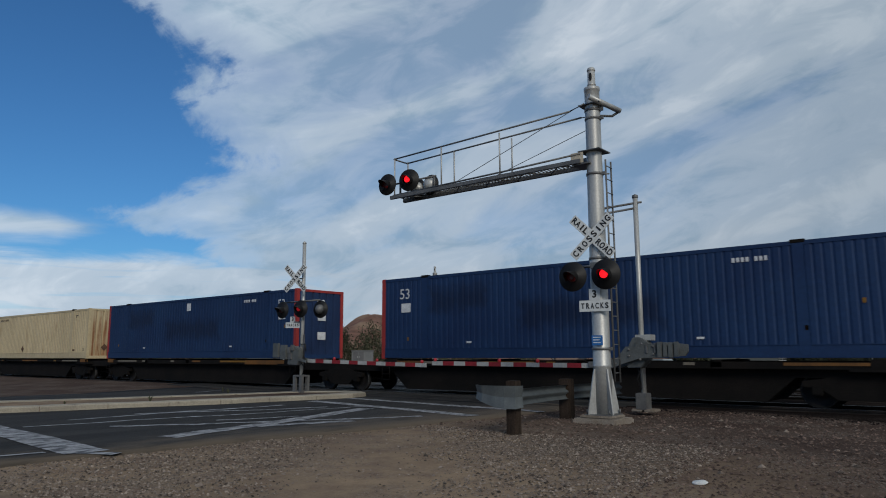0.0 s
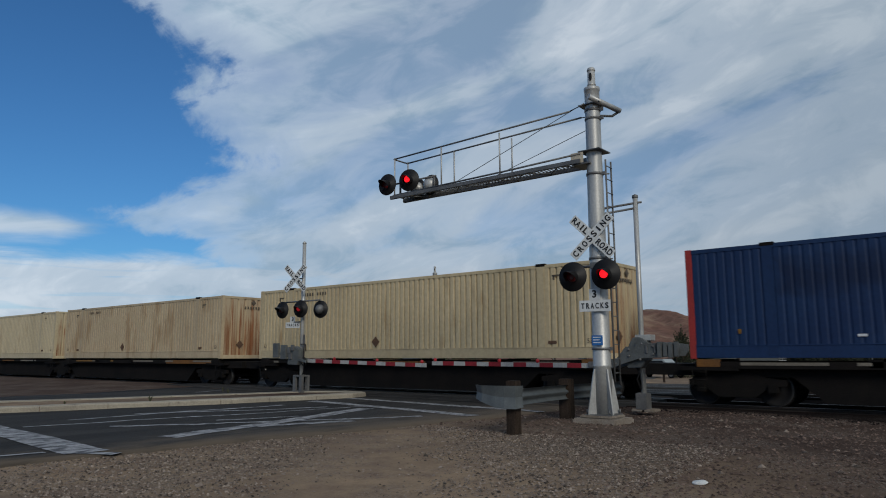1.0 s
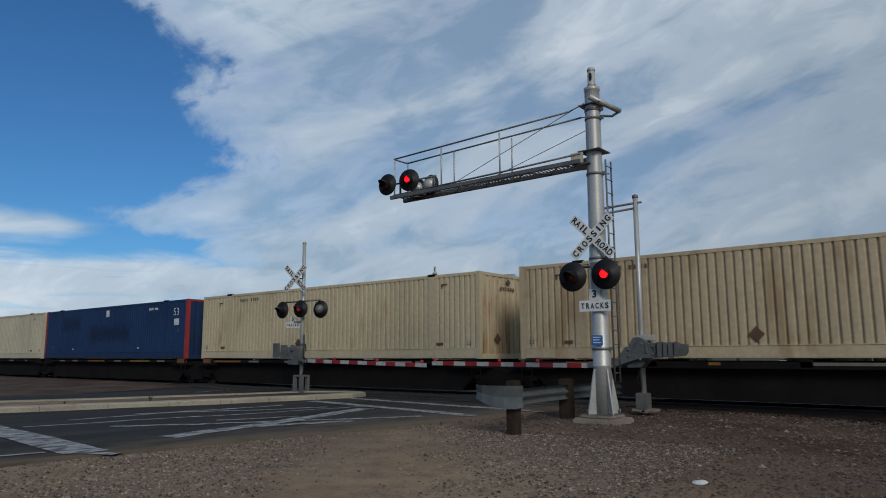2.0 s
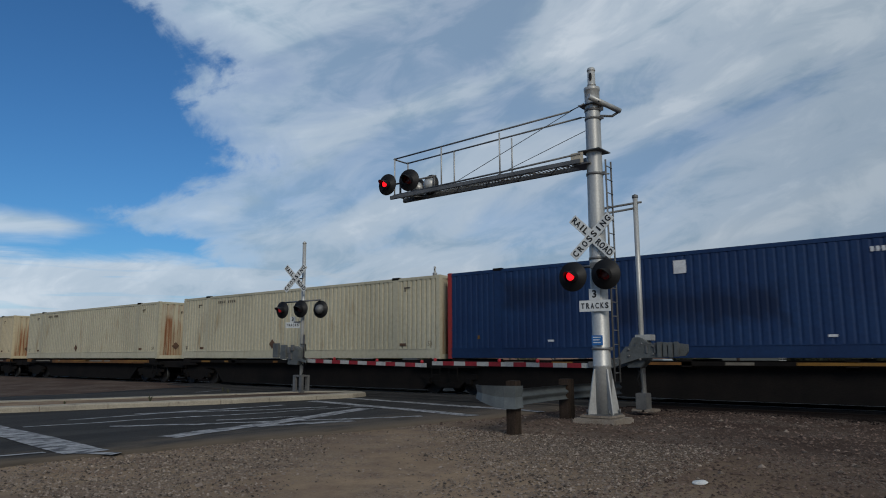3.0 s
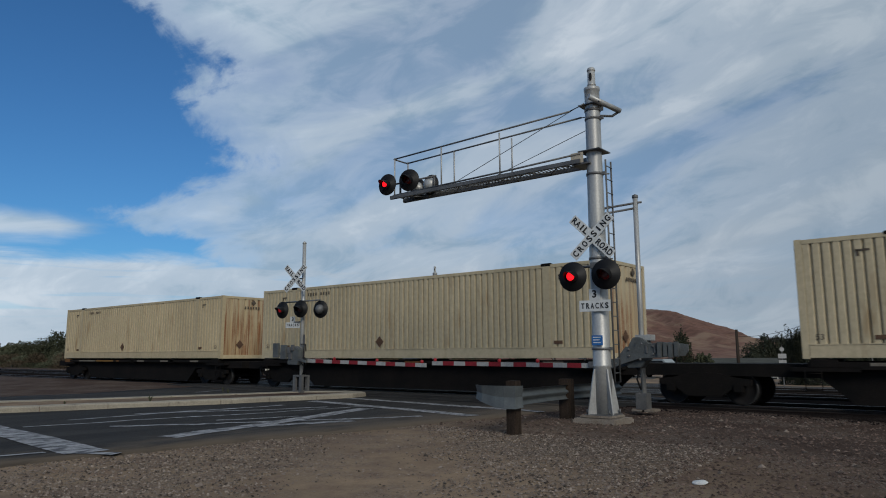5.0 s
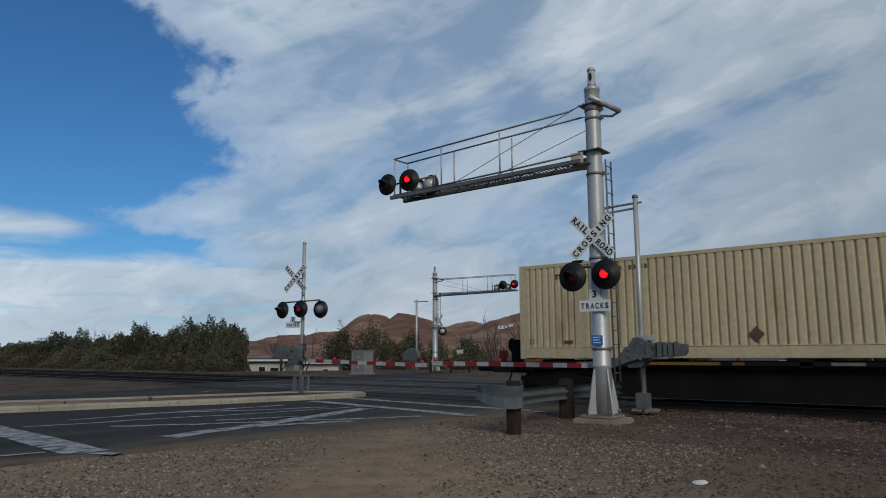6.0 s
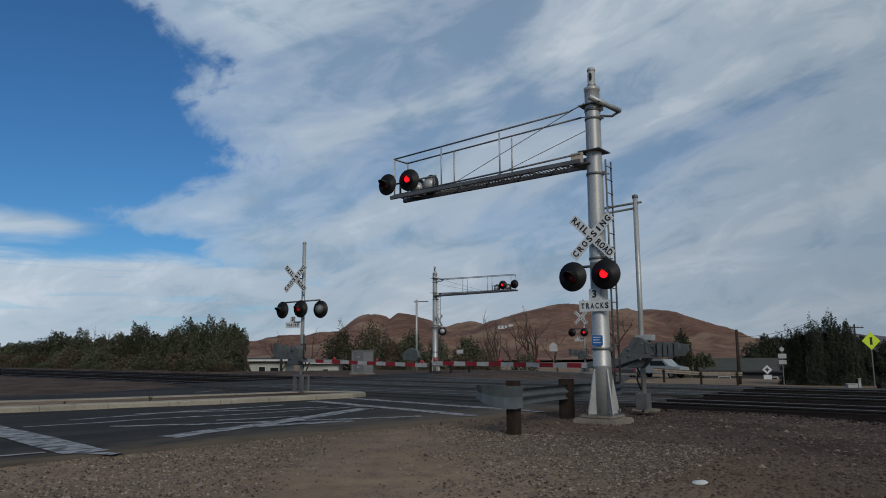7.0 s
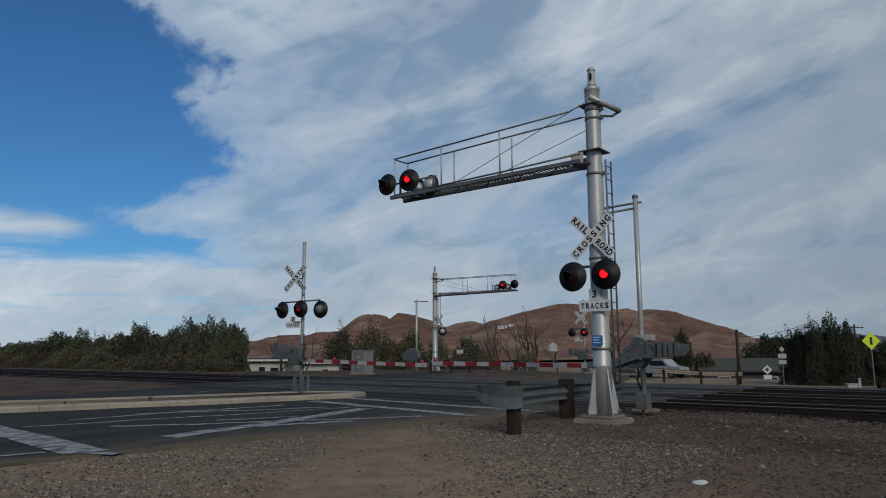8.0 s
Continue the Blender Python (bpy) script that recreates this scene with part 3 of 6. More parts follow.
def make_lamp(parent, x, y, z, yaw, big=0.30, bulb="bulb"):
    """A flashing light unit facing -y, turned by yaw: target disc, hood, lens and an added two-sided bulb that swings
    inside to flash. Returns the bulb.
    """
    head = part("lamp_head", lamp_mesh("backing", big), None, parent, "round black target with hood", pose(x, y, z, 0, 0, yaw))
    part("hood", lamp_mesh("hood", big), None, head)
    part("lens", lamp_mesh("lens", big), None, head, "dark red lens")
    return part("bulb", lamp_mesh(bulb, big), None, head, "red light source", pose(0, -0.105, 0))


LAMP = {}


def lamp_mesh(kind, big):
    if (kind, big) in LAMP:
        return LAMP[(kind, big)]
    bm = bmesh.new()
    face = Matrix.Rotation(radians(90), 4, "X")          # z of the lathe -> -y
    r = big * 0.36
    if kind == "backing":
        add_lathe(bm, [(r * 0.9, -0.16), (r * 1.05, -0.02), (big, -0.006), (big + 0.004, 0.006), (big, 0.014), (r * 1.15, 0.01), (r * 1.12, 0.03), (r * 0.98, 0.03), (r * 0.98, 0.0)], 32, face)
        mat = M["black"]
    elif kind == "hood":
        n = 16
        outer = []
        for i in range(n + 1):
            a = radians(-25 + 230 * i / n)
            reach = 0.36 * (0.40 + 0.60 * max(0.0, math.sin(a)))
            c, s = math.cos(a), math.sin(a)
            outer.append([bm.verts.new((rr * c, yy, rr * s - (0.05 if yy < -0.1 else 0))) for rr, yy in ((r * 1.14, 0.0), (r * 1.14, -reach), (r * 1.07, -reach), (r * 1.07, 0.0))])
        for a, b in zip(outer, outer[1:]):
            for k in range(4):
                f = bm.faces.new((a[k], a[(k + 1) % 4], b[(k + 1) % 4], b[k]))
        bm.faces.new(outer[0])
        bm.faces.new(outer[-1][::-1])
        mat = M["black"]
    elif kind == "lens":
        add_lathe(bm, [(r * 0.98, 0.028), (r * 0.97, 0.034), (r * 0.72, 0.052), (r * 0.40, 0.062), (r * 0.02, 0.066)], 28, face)
        mat = M["lens"]
    else:
        # half-round lamp, an added flasher: lit face one side, off-lens colour on the other
        add_lathe(bm, [(0.0, 0.0), (r * 0.45, 0.004), (r * 0.78, 0.014), (r * 0.82, 0.02), (r * 0.55, 0.032), (0.001, 0.036)], 20, face)
        mat = M["glow"] if kind == "bulb" else M["glow_side"]
    me = mesh_of(kind, bm, mat)
    if kind in ("bulb", "side_bulb"):
        me.materials.append(M["lens"])
        for f in me.polygons:
            f.material_index = 0 if f.center.y < -0.021 else 1
    LAMP[(kind, big)] = me
    return LAMP[(kind, big)]


BULBS = {"left": [], "right": [], "far_left": [], "far_right": []}


def spaced(words, size, board, x, width):
    """Narrow capitals set apart evenly along a board."""
    n = len(words)
    for k, ch in enumerate(words):
        letters(ch, size, board, pose(x + width * ((k + 0.5) / n - 0.5), -0.0085, -0.003), width=size * (0.20 if ch == "I" else 0.56), name="letter")


def crossbuck(parent, m, size=1.22):
    """Two crossed white boards with the words across them."""
    for tilt, off in ((-45, 0.0), (45, 0.012)):
        bm = bmesh.new()
        add_box(bm, -size / 2, -0.006, -0.105, size / 2, 0.006, 0.105, 0.003)
        board = part("crossbuck_board", bm, M["sign_white"], parent, "white board with black capitals", m @ pose(0, -off * 1.0, 0) @ Matrix.Rotation(radians(-tilt), 4, "Y"))
        if off:
            spaced("CROSSING", 0.185, board, 0.0, size * 0.96)
        else:
            spaced("RAIL", 0.185, board, -size * 0.295, size * 0.37)
            spaced("ROAD", 0.185, board, size * 0.295, size * 0.37)


def track_sign(parent, m, k=1.0):
    box_part("number_plate_panel", (-0.12 * k, -0.006, 0.13 * k, 0.12 * k, 0.006, 0.37 * k), M["sign_white"], parent, "white panel with a black 3", 0.003, m)
    letters("3", 0.22 * k, parent, m @ pose(0, -0.009, 0.25 * k), name="numeral")
    box_part("tracks_panel", (-0.345 * k, -0.006, -0.115 * k, 0.345 * k, 0.006, 0.125 * k), M["sign_white"], parent, "white panel reading TRACKS", 0.003, m)
    for j, ch in enumerate("TRACKS"):
        letters(ch, 0.165 * k, parent, m @ pose((j - 2.5) * 0.105 * k, -0.009, 0.0), width=0.074 * k, name="letter")


MAST = (-6.87, 13.85)


def make_cantilever(name, m, label, toward=-1, bulbs=("left", "right"), arm_len=5.95, front=True):
    """Cantilever flasher: mast on a footing, walkway arm with rails, lamps, signs and ladder. The arm reaches towards toward*x."""
    mast = empty(name, m, label, "railway signal", "crossing signals")
    bm = bmesh.new()
    add_lathe(bm, [(0.182, 0.1), (0.182, 1.06), (0.196, 1.08), (0.196, 1.12), (0.190, 1.13), (0.188, 1.46), (0.184, 1.47), (0.182, 4.0), (0.172, 5.5), (0.166, 6.9), (0.166, 7.2), (0.178, 7.21), (0.178, 7.28), (0.088, 7.31), (0.084, 7.75), (0.07, 7.76)], 28)
    part("mast", bm, M["galv"], mast, "silver-painted round steel mast")
    for a in range(4):
        bm = bmesh.new()
        add_prism(bm, [(0.17, 0.10), (0.37, 0.10), (0.37, 0.15), (0.205, 1.04), (0.17, 1.04)], "y", -0.016, 0.016)
        part("base_fin", bm, M["galv"], mast, "", pose(0, 0, 0, 0, 0, 57 + 90 * a))
    box_part("base_plate", (-0.30, -0.30, 0.07, 0.30, 0.30, 0.105), M["galv_dark"], mast, "", 0.01)
    for a in range(4):
        tube_part("anchor_bolt", [(0.25 * (1 if a % 2 else -1), 0.25 * (1 if a > 1 else -1), 0.1), (0.25 * (1 if a % 2 else -1), 0.25 * (1 if a > 1 else -1), 0.2)], 0.02, M["galv_dark"], mast, sides=6)
    for z, r in ((1.46, 0.206), (3.4, 0.198), (5.28, 0.190), (6.55, 0.182), (6.75, 0.182)):
        bm = bmesh.new()
        add_lathe(bm, [(r - 0.03, z - 0.025), (r, z - 0.025), (r, z + 0.025), (r - 0.03, z + 0.025)], 24)
        part("clamp_ring", bm, M["galv_dark"], mast)
        box_part("clamp_lug", (0.17, -0.03, z - 0.035, 0.25, 0.03, z + 0.035), M["galv_dark"], mast)
    # black oval plate on the closed tube: the opening's inner shade put into colour
    bm = bmesh.new()
    add_prism(bm, [(0.034 * math.cos(k * math.pi / 8), 7.53 + 0.10 * math.sin(k * math.pi / 8)) for k in range(16)], "y", -0.092, -0.06)
    part("cap_slot", bm, M["black"], mast, "black oval plate painted as the shaded opening of the cap tube", pose(0, 0, 0, 0, 0, 12))
    for z in (7.36, 7.70):
        bm = bmesh.new()
        add_lathe(bm, [(0.08, z - 0.02), (0.096, z - 0.015), (0.096, z + 0.015), (0.08, z + 0.02)], 20)
        part("cap_ring", bm, M["galv"], mast)
    # pole-top counter bracket
    box_part("top_plate", (-0.26, -0.2, 6.86, 0.26, 0.2, 6.885), M["galv_dark"], mast, "", 0.004)
    tube_part("roller_bar", [(0.10, -0.38, 6.96), (0.46, 0.42, 6.76)], 0.062, M["galv"], mast, "round crossbar near the mast's top", 12)
    tube_part("roller_tie", [(0.12, 0.12, 6.64), (0.30, 0.36, 6.66), (0.44, 0.40, 6.74)], 0.03, M["galv_dark"], mast, "", 8)
    s = toward
    # arm: two chords with lacing and grated walkway
    arm = box_part("arm_bracket", (min(0, s * 0.42), -0.26, 5.50, max(0, s * 0.42), 0.26, 5.53), M["galv_dark"], mast, "steel bracket clamped round the mast")
    box_part("bracket_top", (-0.26, -0.28, 5.78, 0.26, 0.28, 5.80), M["galv_dark"], mast)
    box_part("bracket_box", (s * 0.44 if s < 0 else 0.14, -0.27, 5.535, -0.14 if s < 0 else 0.44, -0.25, 5.775), M["label_tan"], mast, "pale bracket cheek plate")
    box_part("bracket_box", (s * 0.42 if s < 0 else 0.16, 0.23, 5.535, -0.16 if s < 0 else 0.42, 0.25, 5.775), M["galv_dark"], mast)
    x1 = s * arm_len
    for yy in (-0.27, 0.27):
        bm = bmesh.new()
        add_box(bm, min(s * 0.2, x1), yy - 0.035, 5.52, max(s * 0.2, x1), yy + 0.035, 5.62, 0.008)
        part("arm_chord", bm, M["galv_dark"], mast)
        tube_part("upper_chord", [(s * 0.2, yy, 5.74), (s * 2.2, yy, 5.68), (x1 * 0.98, yy, 5.62)], 0.022, M["galv_dark"], mast)
    n = 12
    for i in range(n):
        xa, xb = s * 0.3 + (x1 - s * 0.3) * i / n, s * 0.3 + (x1 - s * 0.3) * (i + 1) / n
        tube_part("lacing_bar", [(xa, -0.25 if i % 2 else 0.25, 5.55), (xb, 0.25 if i % 2 else -0.25, 5.55)], 0.016, M["galv_dark"], mast, sides=6)
    bm = bmesh.new()
    for i in range(60):
        xa = s * 0.4 + (x1 - s * 0.4) * i / 60
        add_box(bm, xa - 0.006, -0.235, 5.60, xa + 0.006, 0.235, 5.625)
    part("walkway_grating", bm, M["galv_dark"], mast, "open steel grating walkway")
    # handrails
    for yy in (-0.27, 0.27):
        tube_part("handrail", [(s * 0.42, yy, 6.76), (x1 * 0.98, yy, 6.63)], 0.021, M["galv_dark"], mast)
    tube_part("handrail_end", [(x1 * 0.98, -0.27, 6.63), (x1 * 0.98, 0.27, 6.63)], 0.021, M["galv_dark"], mast)
    for f in (0.395, 0.70, 0.975):
        for yy in (-0.27, 0.27):
            tube_part("handrail_post", [(x1 * f, yy, 5.6), (x1 * f, yy, 6.66)], 0.02, M["galv"], mast, sides=8)
    for yy in (-0.2, 0.2):
        tube_part("stay_rod", [(s * 0.1, yy, 6.9 if yy < 0 else 6.45), (x1 * (0.66 if yy < 0 else 0.56), yy, 5.62)], 0.008, M["steel_dark"], mast, sides=6)
        tube_part("rail_tie", [(s * 0.1, yy, 6.88 if yy < 0 else 6.70), (s * 0.45, yy * 1.35, 6.76)], 0.012, M["steel_dark"], mast, sides=6)
    # arm lamps
    for k, (dx, key) in enumerate(((1.015, bulbs[0]), (0.882, bulbs[1]))):
        turn = 5 if k == 0 else 15
        b = make_lamp(mast, x1 * dx, -0.30, 5.95, turn, 0.295)
        BULBS[key].append(b)
    tube_part("lamp_arm", [(x1 * 1.015, -0.2, 5.95), (x1 * 0.74, -0.2, 5.95)], 0.025, M["galv_dark"], mast)
    for dx in (0.95, 0.882, 0.75):
        tube_part("lamp_stem", [(x1 * dx, -0.2, 5.6), (x1 * dx, -0.2, 5.95)], 0.03, M["galv_dark"], mast)
    back = part("lamp_head", lamp_mesh("backing", 0.27), None, mast, "round target seen from behind", pose(x1 * 0.79, -0.06, 5.78, 0, 0, 178))
    part("lens", lamp_mesh("lens", 0.27), None, back)
    rear = part("lamp_head", lamp_mesh("backing", 0.27), None, mast, "round target seen from behind", pose(x1 * 0.895, 0.16, 5.80, 0, 0, 178))
    part("hood", lamp_mesh("hood", 0.27), None, rear)
    part("lens", lamp_mesh("lens", 0.27), None, rear)
    bm = bmesh.new()
    add_lathe(bm, [(0.19, 0.0), (0.185, 0.05), (0.14, 0.12), (0.07, 0.16), (0.02, 0.17)], 20, Matrix.Rotation(radians(-90), 4, "X"))
    cover_mesh = mesh_of("rear_cover", bm, M["galv"])
    for target in (back, rear):
        part("rear_cover", cover_mesh, None, target, "grey domed rear cover", pose(0, 0.02, 0))
    # ladder behind the mast
    lx, ly = (0.25, 0.20)
    for yy in (ly - 0.13, ly + 0.13):
        tube_part("ladder_rail", [(lx, yy, 0.75), (lx - 0.02, yy, 5.6)], 0.02, M["galv_dark"], mast, sides=6)
    for i in range(16):
        tube_part("rung", [(lx, ly - 0.13, 0.95 + i * 0.3), (lx, ly + 0.13, 0.95 + i * 0.3)], 0.012, M["galv_dark"], mast, sides=6)
    for z in (1.15, 3.4, 5.3):
        tube_part("ladder_bracket", [(0.12, 0.1, z), (lx, ly, z)], 0.018, M["galv_dark"], mast, sides=6)
    # mast lamps on a cross arm
    tube_part("cross_arm", [(-0.38, -0.2, 3.22), (0.30, -0.2, 3.22)], 0.03, M["galv_dark"], mast)
    box_part("junction_box", (-0.08, -0.24, 3.16, 0.1, -0.12, 3.30), M["galv_dark"], mast, "", 0.01)
    if not front:
        # seen from its back: one lamp past the mast, the boards almost edge on
        tail = part("lamp_head", lamp_mesh("backing", 0.30), None, mast, "round target seen from behind", pose(0.62, 0.1, 2.95, 0, 0, 215))
        part("hood", lamp_mesh("hood", 0.30), None, tail)
        part("lens", lamp_mesh("lens", 0.30), None, tail)
        part("rear_cover", cover_mesh, None, tail, "grey domed rear cover", pose(0, 0.02, 0))
        tube_part("lamp_stem", [(0.1, 0, 3.22), (0.62, 0.1, 3.22), (0.62, 0.1, 2.95)], 0.028, M["galv_dark"], mast)
        crossbuck(mast, pose(0.42, 0.0, 3.75, 0, 0, 100))
        return mast
    for k, (dx, key) in enumerate(((-0.45, bulbs[0]), (0.33, bulbs[1]))):
        tube_part("lamp_stem", [(dx, -0.2, 3.24), (dx, -0.2, 3.0)], 0.028, M["galv_dark"], mast)
        BULBS[key].append(make_lamp(mast, dx, -0.33, 3.01, 4, 0.32))
    crossbuck(mast, pose(0.0, -0.25, 3.86, 0, 0, 10))
    track_sign(mast, pose(0.0, -0.235, 2.36, 0, 0, 8))
    box_part("blue_sign", (-0.11, -0.216, 1.53, 0.14, -0.206, 1.74), M["sign_blue"], mast, "small blue notice plate")
    for i in range(3):
        box_part("notice_line", (-0.08, -0.220, 1.58 + i * 0.055, 0.10 - 0.03 * (i % 2), -0.217, 1.60 + i * 0.055), M["label_white"], mast)
    return mast


M["label_tan"] = material("pale_cheek_plate", (0.50, 0.44, 0.34), 0.6)
mast_main = make_cantilever("cantilever_signal", pose(MAST[0], MAST[1], 0.04), "tall silver cantilever railway signal with walkway arm on a concrete footing")
foot = empty("signal_footing", pose(MAST[0] - 0.05, MAST[1], 0), "low square weathered concrete footing in gravel", "footing", kind="structure")
box_part("slab", (-0.46, -0.46, -0.2, 0.52, 0.46, 0.065), M["footing"], foot, "", 0.03)
box_part("plinth", (-0.34, -0.34, 0.064, 0.38, 0.34, 0.125), M["footing"], foot, "", 0.02)


def gate_arm(parent, x0, x1, z0, z1, y, lamps=(0.3, 0.6, 0.92)):
    """Striped crossing gate arm from x0 (root) to x1 (tip) with marker lights on top."""
    n = max(4, round(abs(x1 - x0) / 0.406))
    arm = empty_part("gate_arm", parent, "red and white striped gate arm, lowered")
    for i in range(n):
        xa, xb = x0 + (x1 - x0) * i / n, x0 + (x1 - x0) * (i + 1) / n
        za, zb = z0 + (z1 - z0) * i / n, z0 + (z1 - z0) * (i + 1) / n
        half = 0.058
        bm = bmesh.new()
        add_prism(bm, [(xa, za - half), (xb, zb - half), (xb, zb + half), (xa, za + half)], "y", y - 0.02, y + 0.02)
        part("stripe", bm, M["red_stripe"] if i % 2 else M["white_stripe"], arm)
    for f in lamps:
        x, z = x0 + (x1 - x0) * f, z0 + (z1 - z0) * f
        bm = bmesh.new()
        add_lathe(bm, [(0.02, 0.05), (0.045, 0.07), (0.05, 0.11), (0.03, 0.145), (0.005, 0.15)], 12, Matrix.Translation((x, y, z)))
        part("marker_light", bm, M["glow_small"], arm, "small red marker light")
    return arm


def empty_part(name, parent, label):
    """A thin inner spine bar that carries the stripes."""
    ob = new(name, None)
    ob.parent = parent
    ob["label"] = label
    return ob


def make_gate(m, label):
    """Gate mechanism on its pole with counterweight arms; the striped arm reaches towards -x."""
    gate = empty("crossing_gate", m, label, "crossing gate", "crossing gates")
    tube_part("pole", [(0, 0, 0.08), (0, 0, 5.22)], 0.062, M["galv"], gate, "silver steel pole", 16)
    bm = bmesh.new()
    add_lathe(bm, [(0.07, 5.2), (0.075, 5.21), (0.075, 5.27), (0.02, 5.30)], 16)
    part("pole_cap", bm, M["galv_dark"], gate)
    # tie frame back to the big mast
    for dz, dx in ((5.08, 0.16), (4.95, 0.0)):
        tube_part("tie_bar", [(dx, 0, dz), (0.0, 0, dz), (-0.62, -1.0, dz - 0.26)], 0.028, M["galv_dark"], gate)
    # mechanism case
    bm = bmesh.new()
    add_prism(bm, [(-0.22, 1.02), (0.12, 1.02), (0.30, 1.22), (0.30, 1.62), (0.12, 1.74), (-0.05, 1.74), (-0.16, 1.55), (-0.22, 1.3)], "y", -0.42, -0.08)
    bmesh.ops.bevel(bm, geom=list(bm.edges), offset=0.02, segments=2, affect="EDGES")
    part("mechanism_case", bm, M["gate_grey"], gate, "grey cast gate motor case")
    box_part("case_cover", (0.02, -0.46, 1.20, 0.34, -0.415, 1.62), M["gate_grey"], gate, "", 0.015)
    box_part("control_box", (-0.04, -0.3, 1.66, 0.36, -0.02, 1.80), M["galv"], gate, "", 0.01)
    for k, yy in enumerate((-0.5, 0.02)):
        bm = bmesh.new()
        add_prism(bm, [(-0.95, 1.02), (-0.60, 1.00), (-0.25, 1.12), (0.15, 1.24), (1.05, 1.30), (1.12, 1.40), (1.12, 1.56), (0.70, 1.62), (0.10, 1.52), (-0.18, 1.52), (-0.42, 1.24), (-0.95, 1.16)], "y", yy - 0.035, yy + 0.035)
        part("counterweight_arm", bm, M["gate_grey"], gate, "grey steel counterweight arm")
    for i in range(4):
        box_part("counterweight", (0.62 + 0.13 * i, -0.62 + 0.02 * (i % 2), 1.26 + 0.02 * (i % 2), 0.725 + 0.13 * i, -0.536, 1.62 - 0.03 * (i % 3)), M["gate_grey"], gate, "grey slab weight", 0.012)
    for xx, zz in ((-0.1, 1.30), (-0.1, 1.45), (0.18, 1.22), (0.22, 1.58), (0.5, 1.34), (0.5, 1.52)):
        bm = bmesh.new()
        add_lathe(bm, [(0.03, 0.0), (0.03, 0.02), (0.018, 0.035)], 6, Matrix.Translation((xx, -0.536, zz)) @ Matrix.Rotation(radians(90), 4, "X"), smooth=False)
        part("bolt_head", bm, M["galv_dark"], gate)
    box_part("arm_pivot_housing", (-0.30, -0.50, 1.18, -0.12, -0.40, 1.46), M["galv_dark"], gate, "", 0.03)
    for xx in (0.32, 0.52):
        box_part("bracket_clip", (xx, -0.56, 1.36, xx + 0.05, -0.536, 1.60), M["galv_dark"], gate, "", 0.006)
    box_part("arm_clamp", (-1.3, -0.31, 1.02, -0.55, -0.17, 1.16), M["galv_dark"], gate, "", 0.01)
    gate_arm(gate, -1.1, -6.42, 1.06, 1.10, -0.24, (0.32, 0.55, 0.98))
    box_part("base_box", (-0.15, -0.18, 0.02, 0.13, 0.12, 0.42), M["galv_dark"], gate, "square junction box at the base", 0.015)
    for a in (-0.12, 0.2):
        box_part("base_flange", (a - 0.14, -0.2, -0.02, a + 0.12, 0.2, 0.05), M["footing"], gate, "", 0.02)
    tube_part("cable", [(-0.03, -0.1, 0.5), (-0.1, -0.14, 0.75), (-0.02, -0.16, 0.9), (-0.08, -0.18, 1.05)], 0.022, M["black"], gate)
    return gate


M["gate_grey"] = material("gate_casting_grey", (0.105, 0.113, 0.113), 0.6, 0.1, second=(0.062, 0.067, 0.067), scale=3, fine_amt=0.2, bump=0.15)
make_gate(pose(-7.04, 16.35, 0.04), "grey crossing gate mechanism with lowered striped arm")


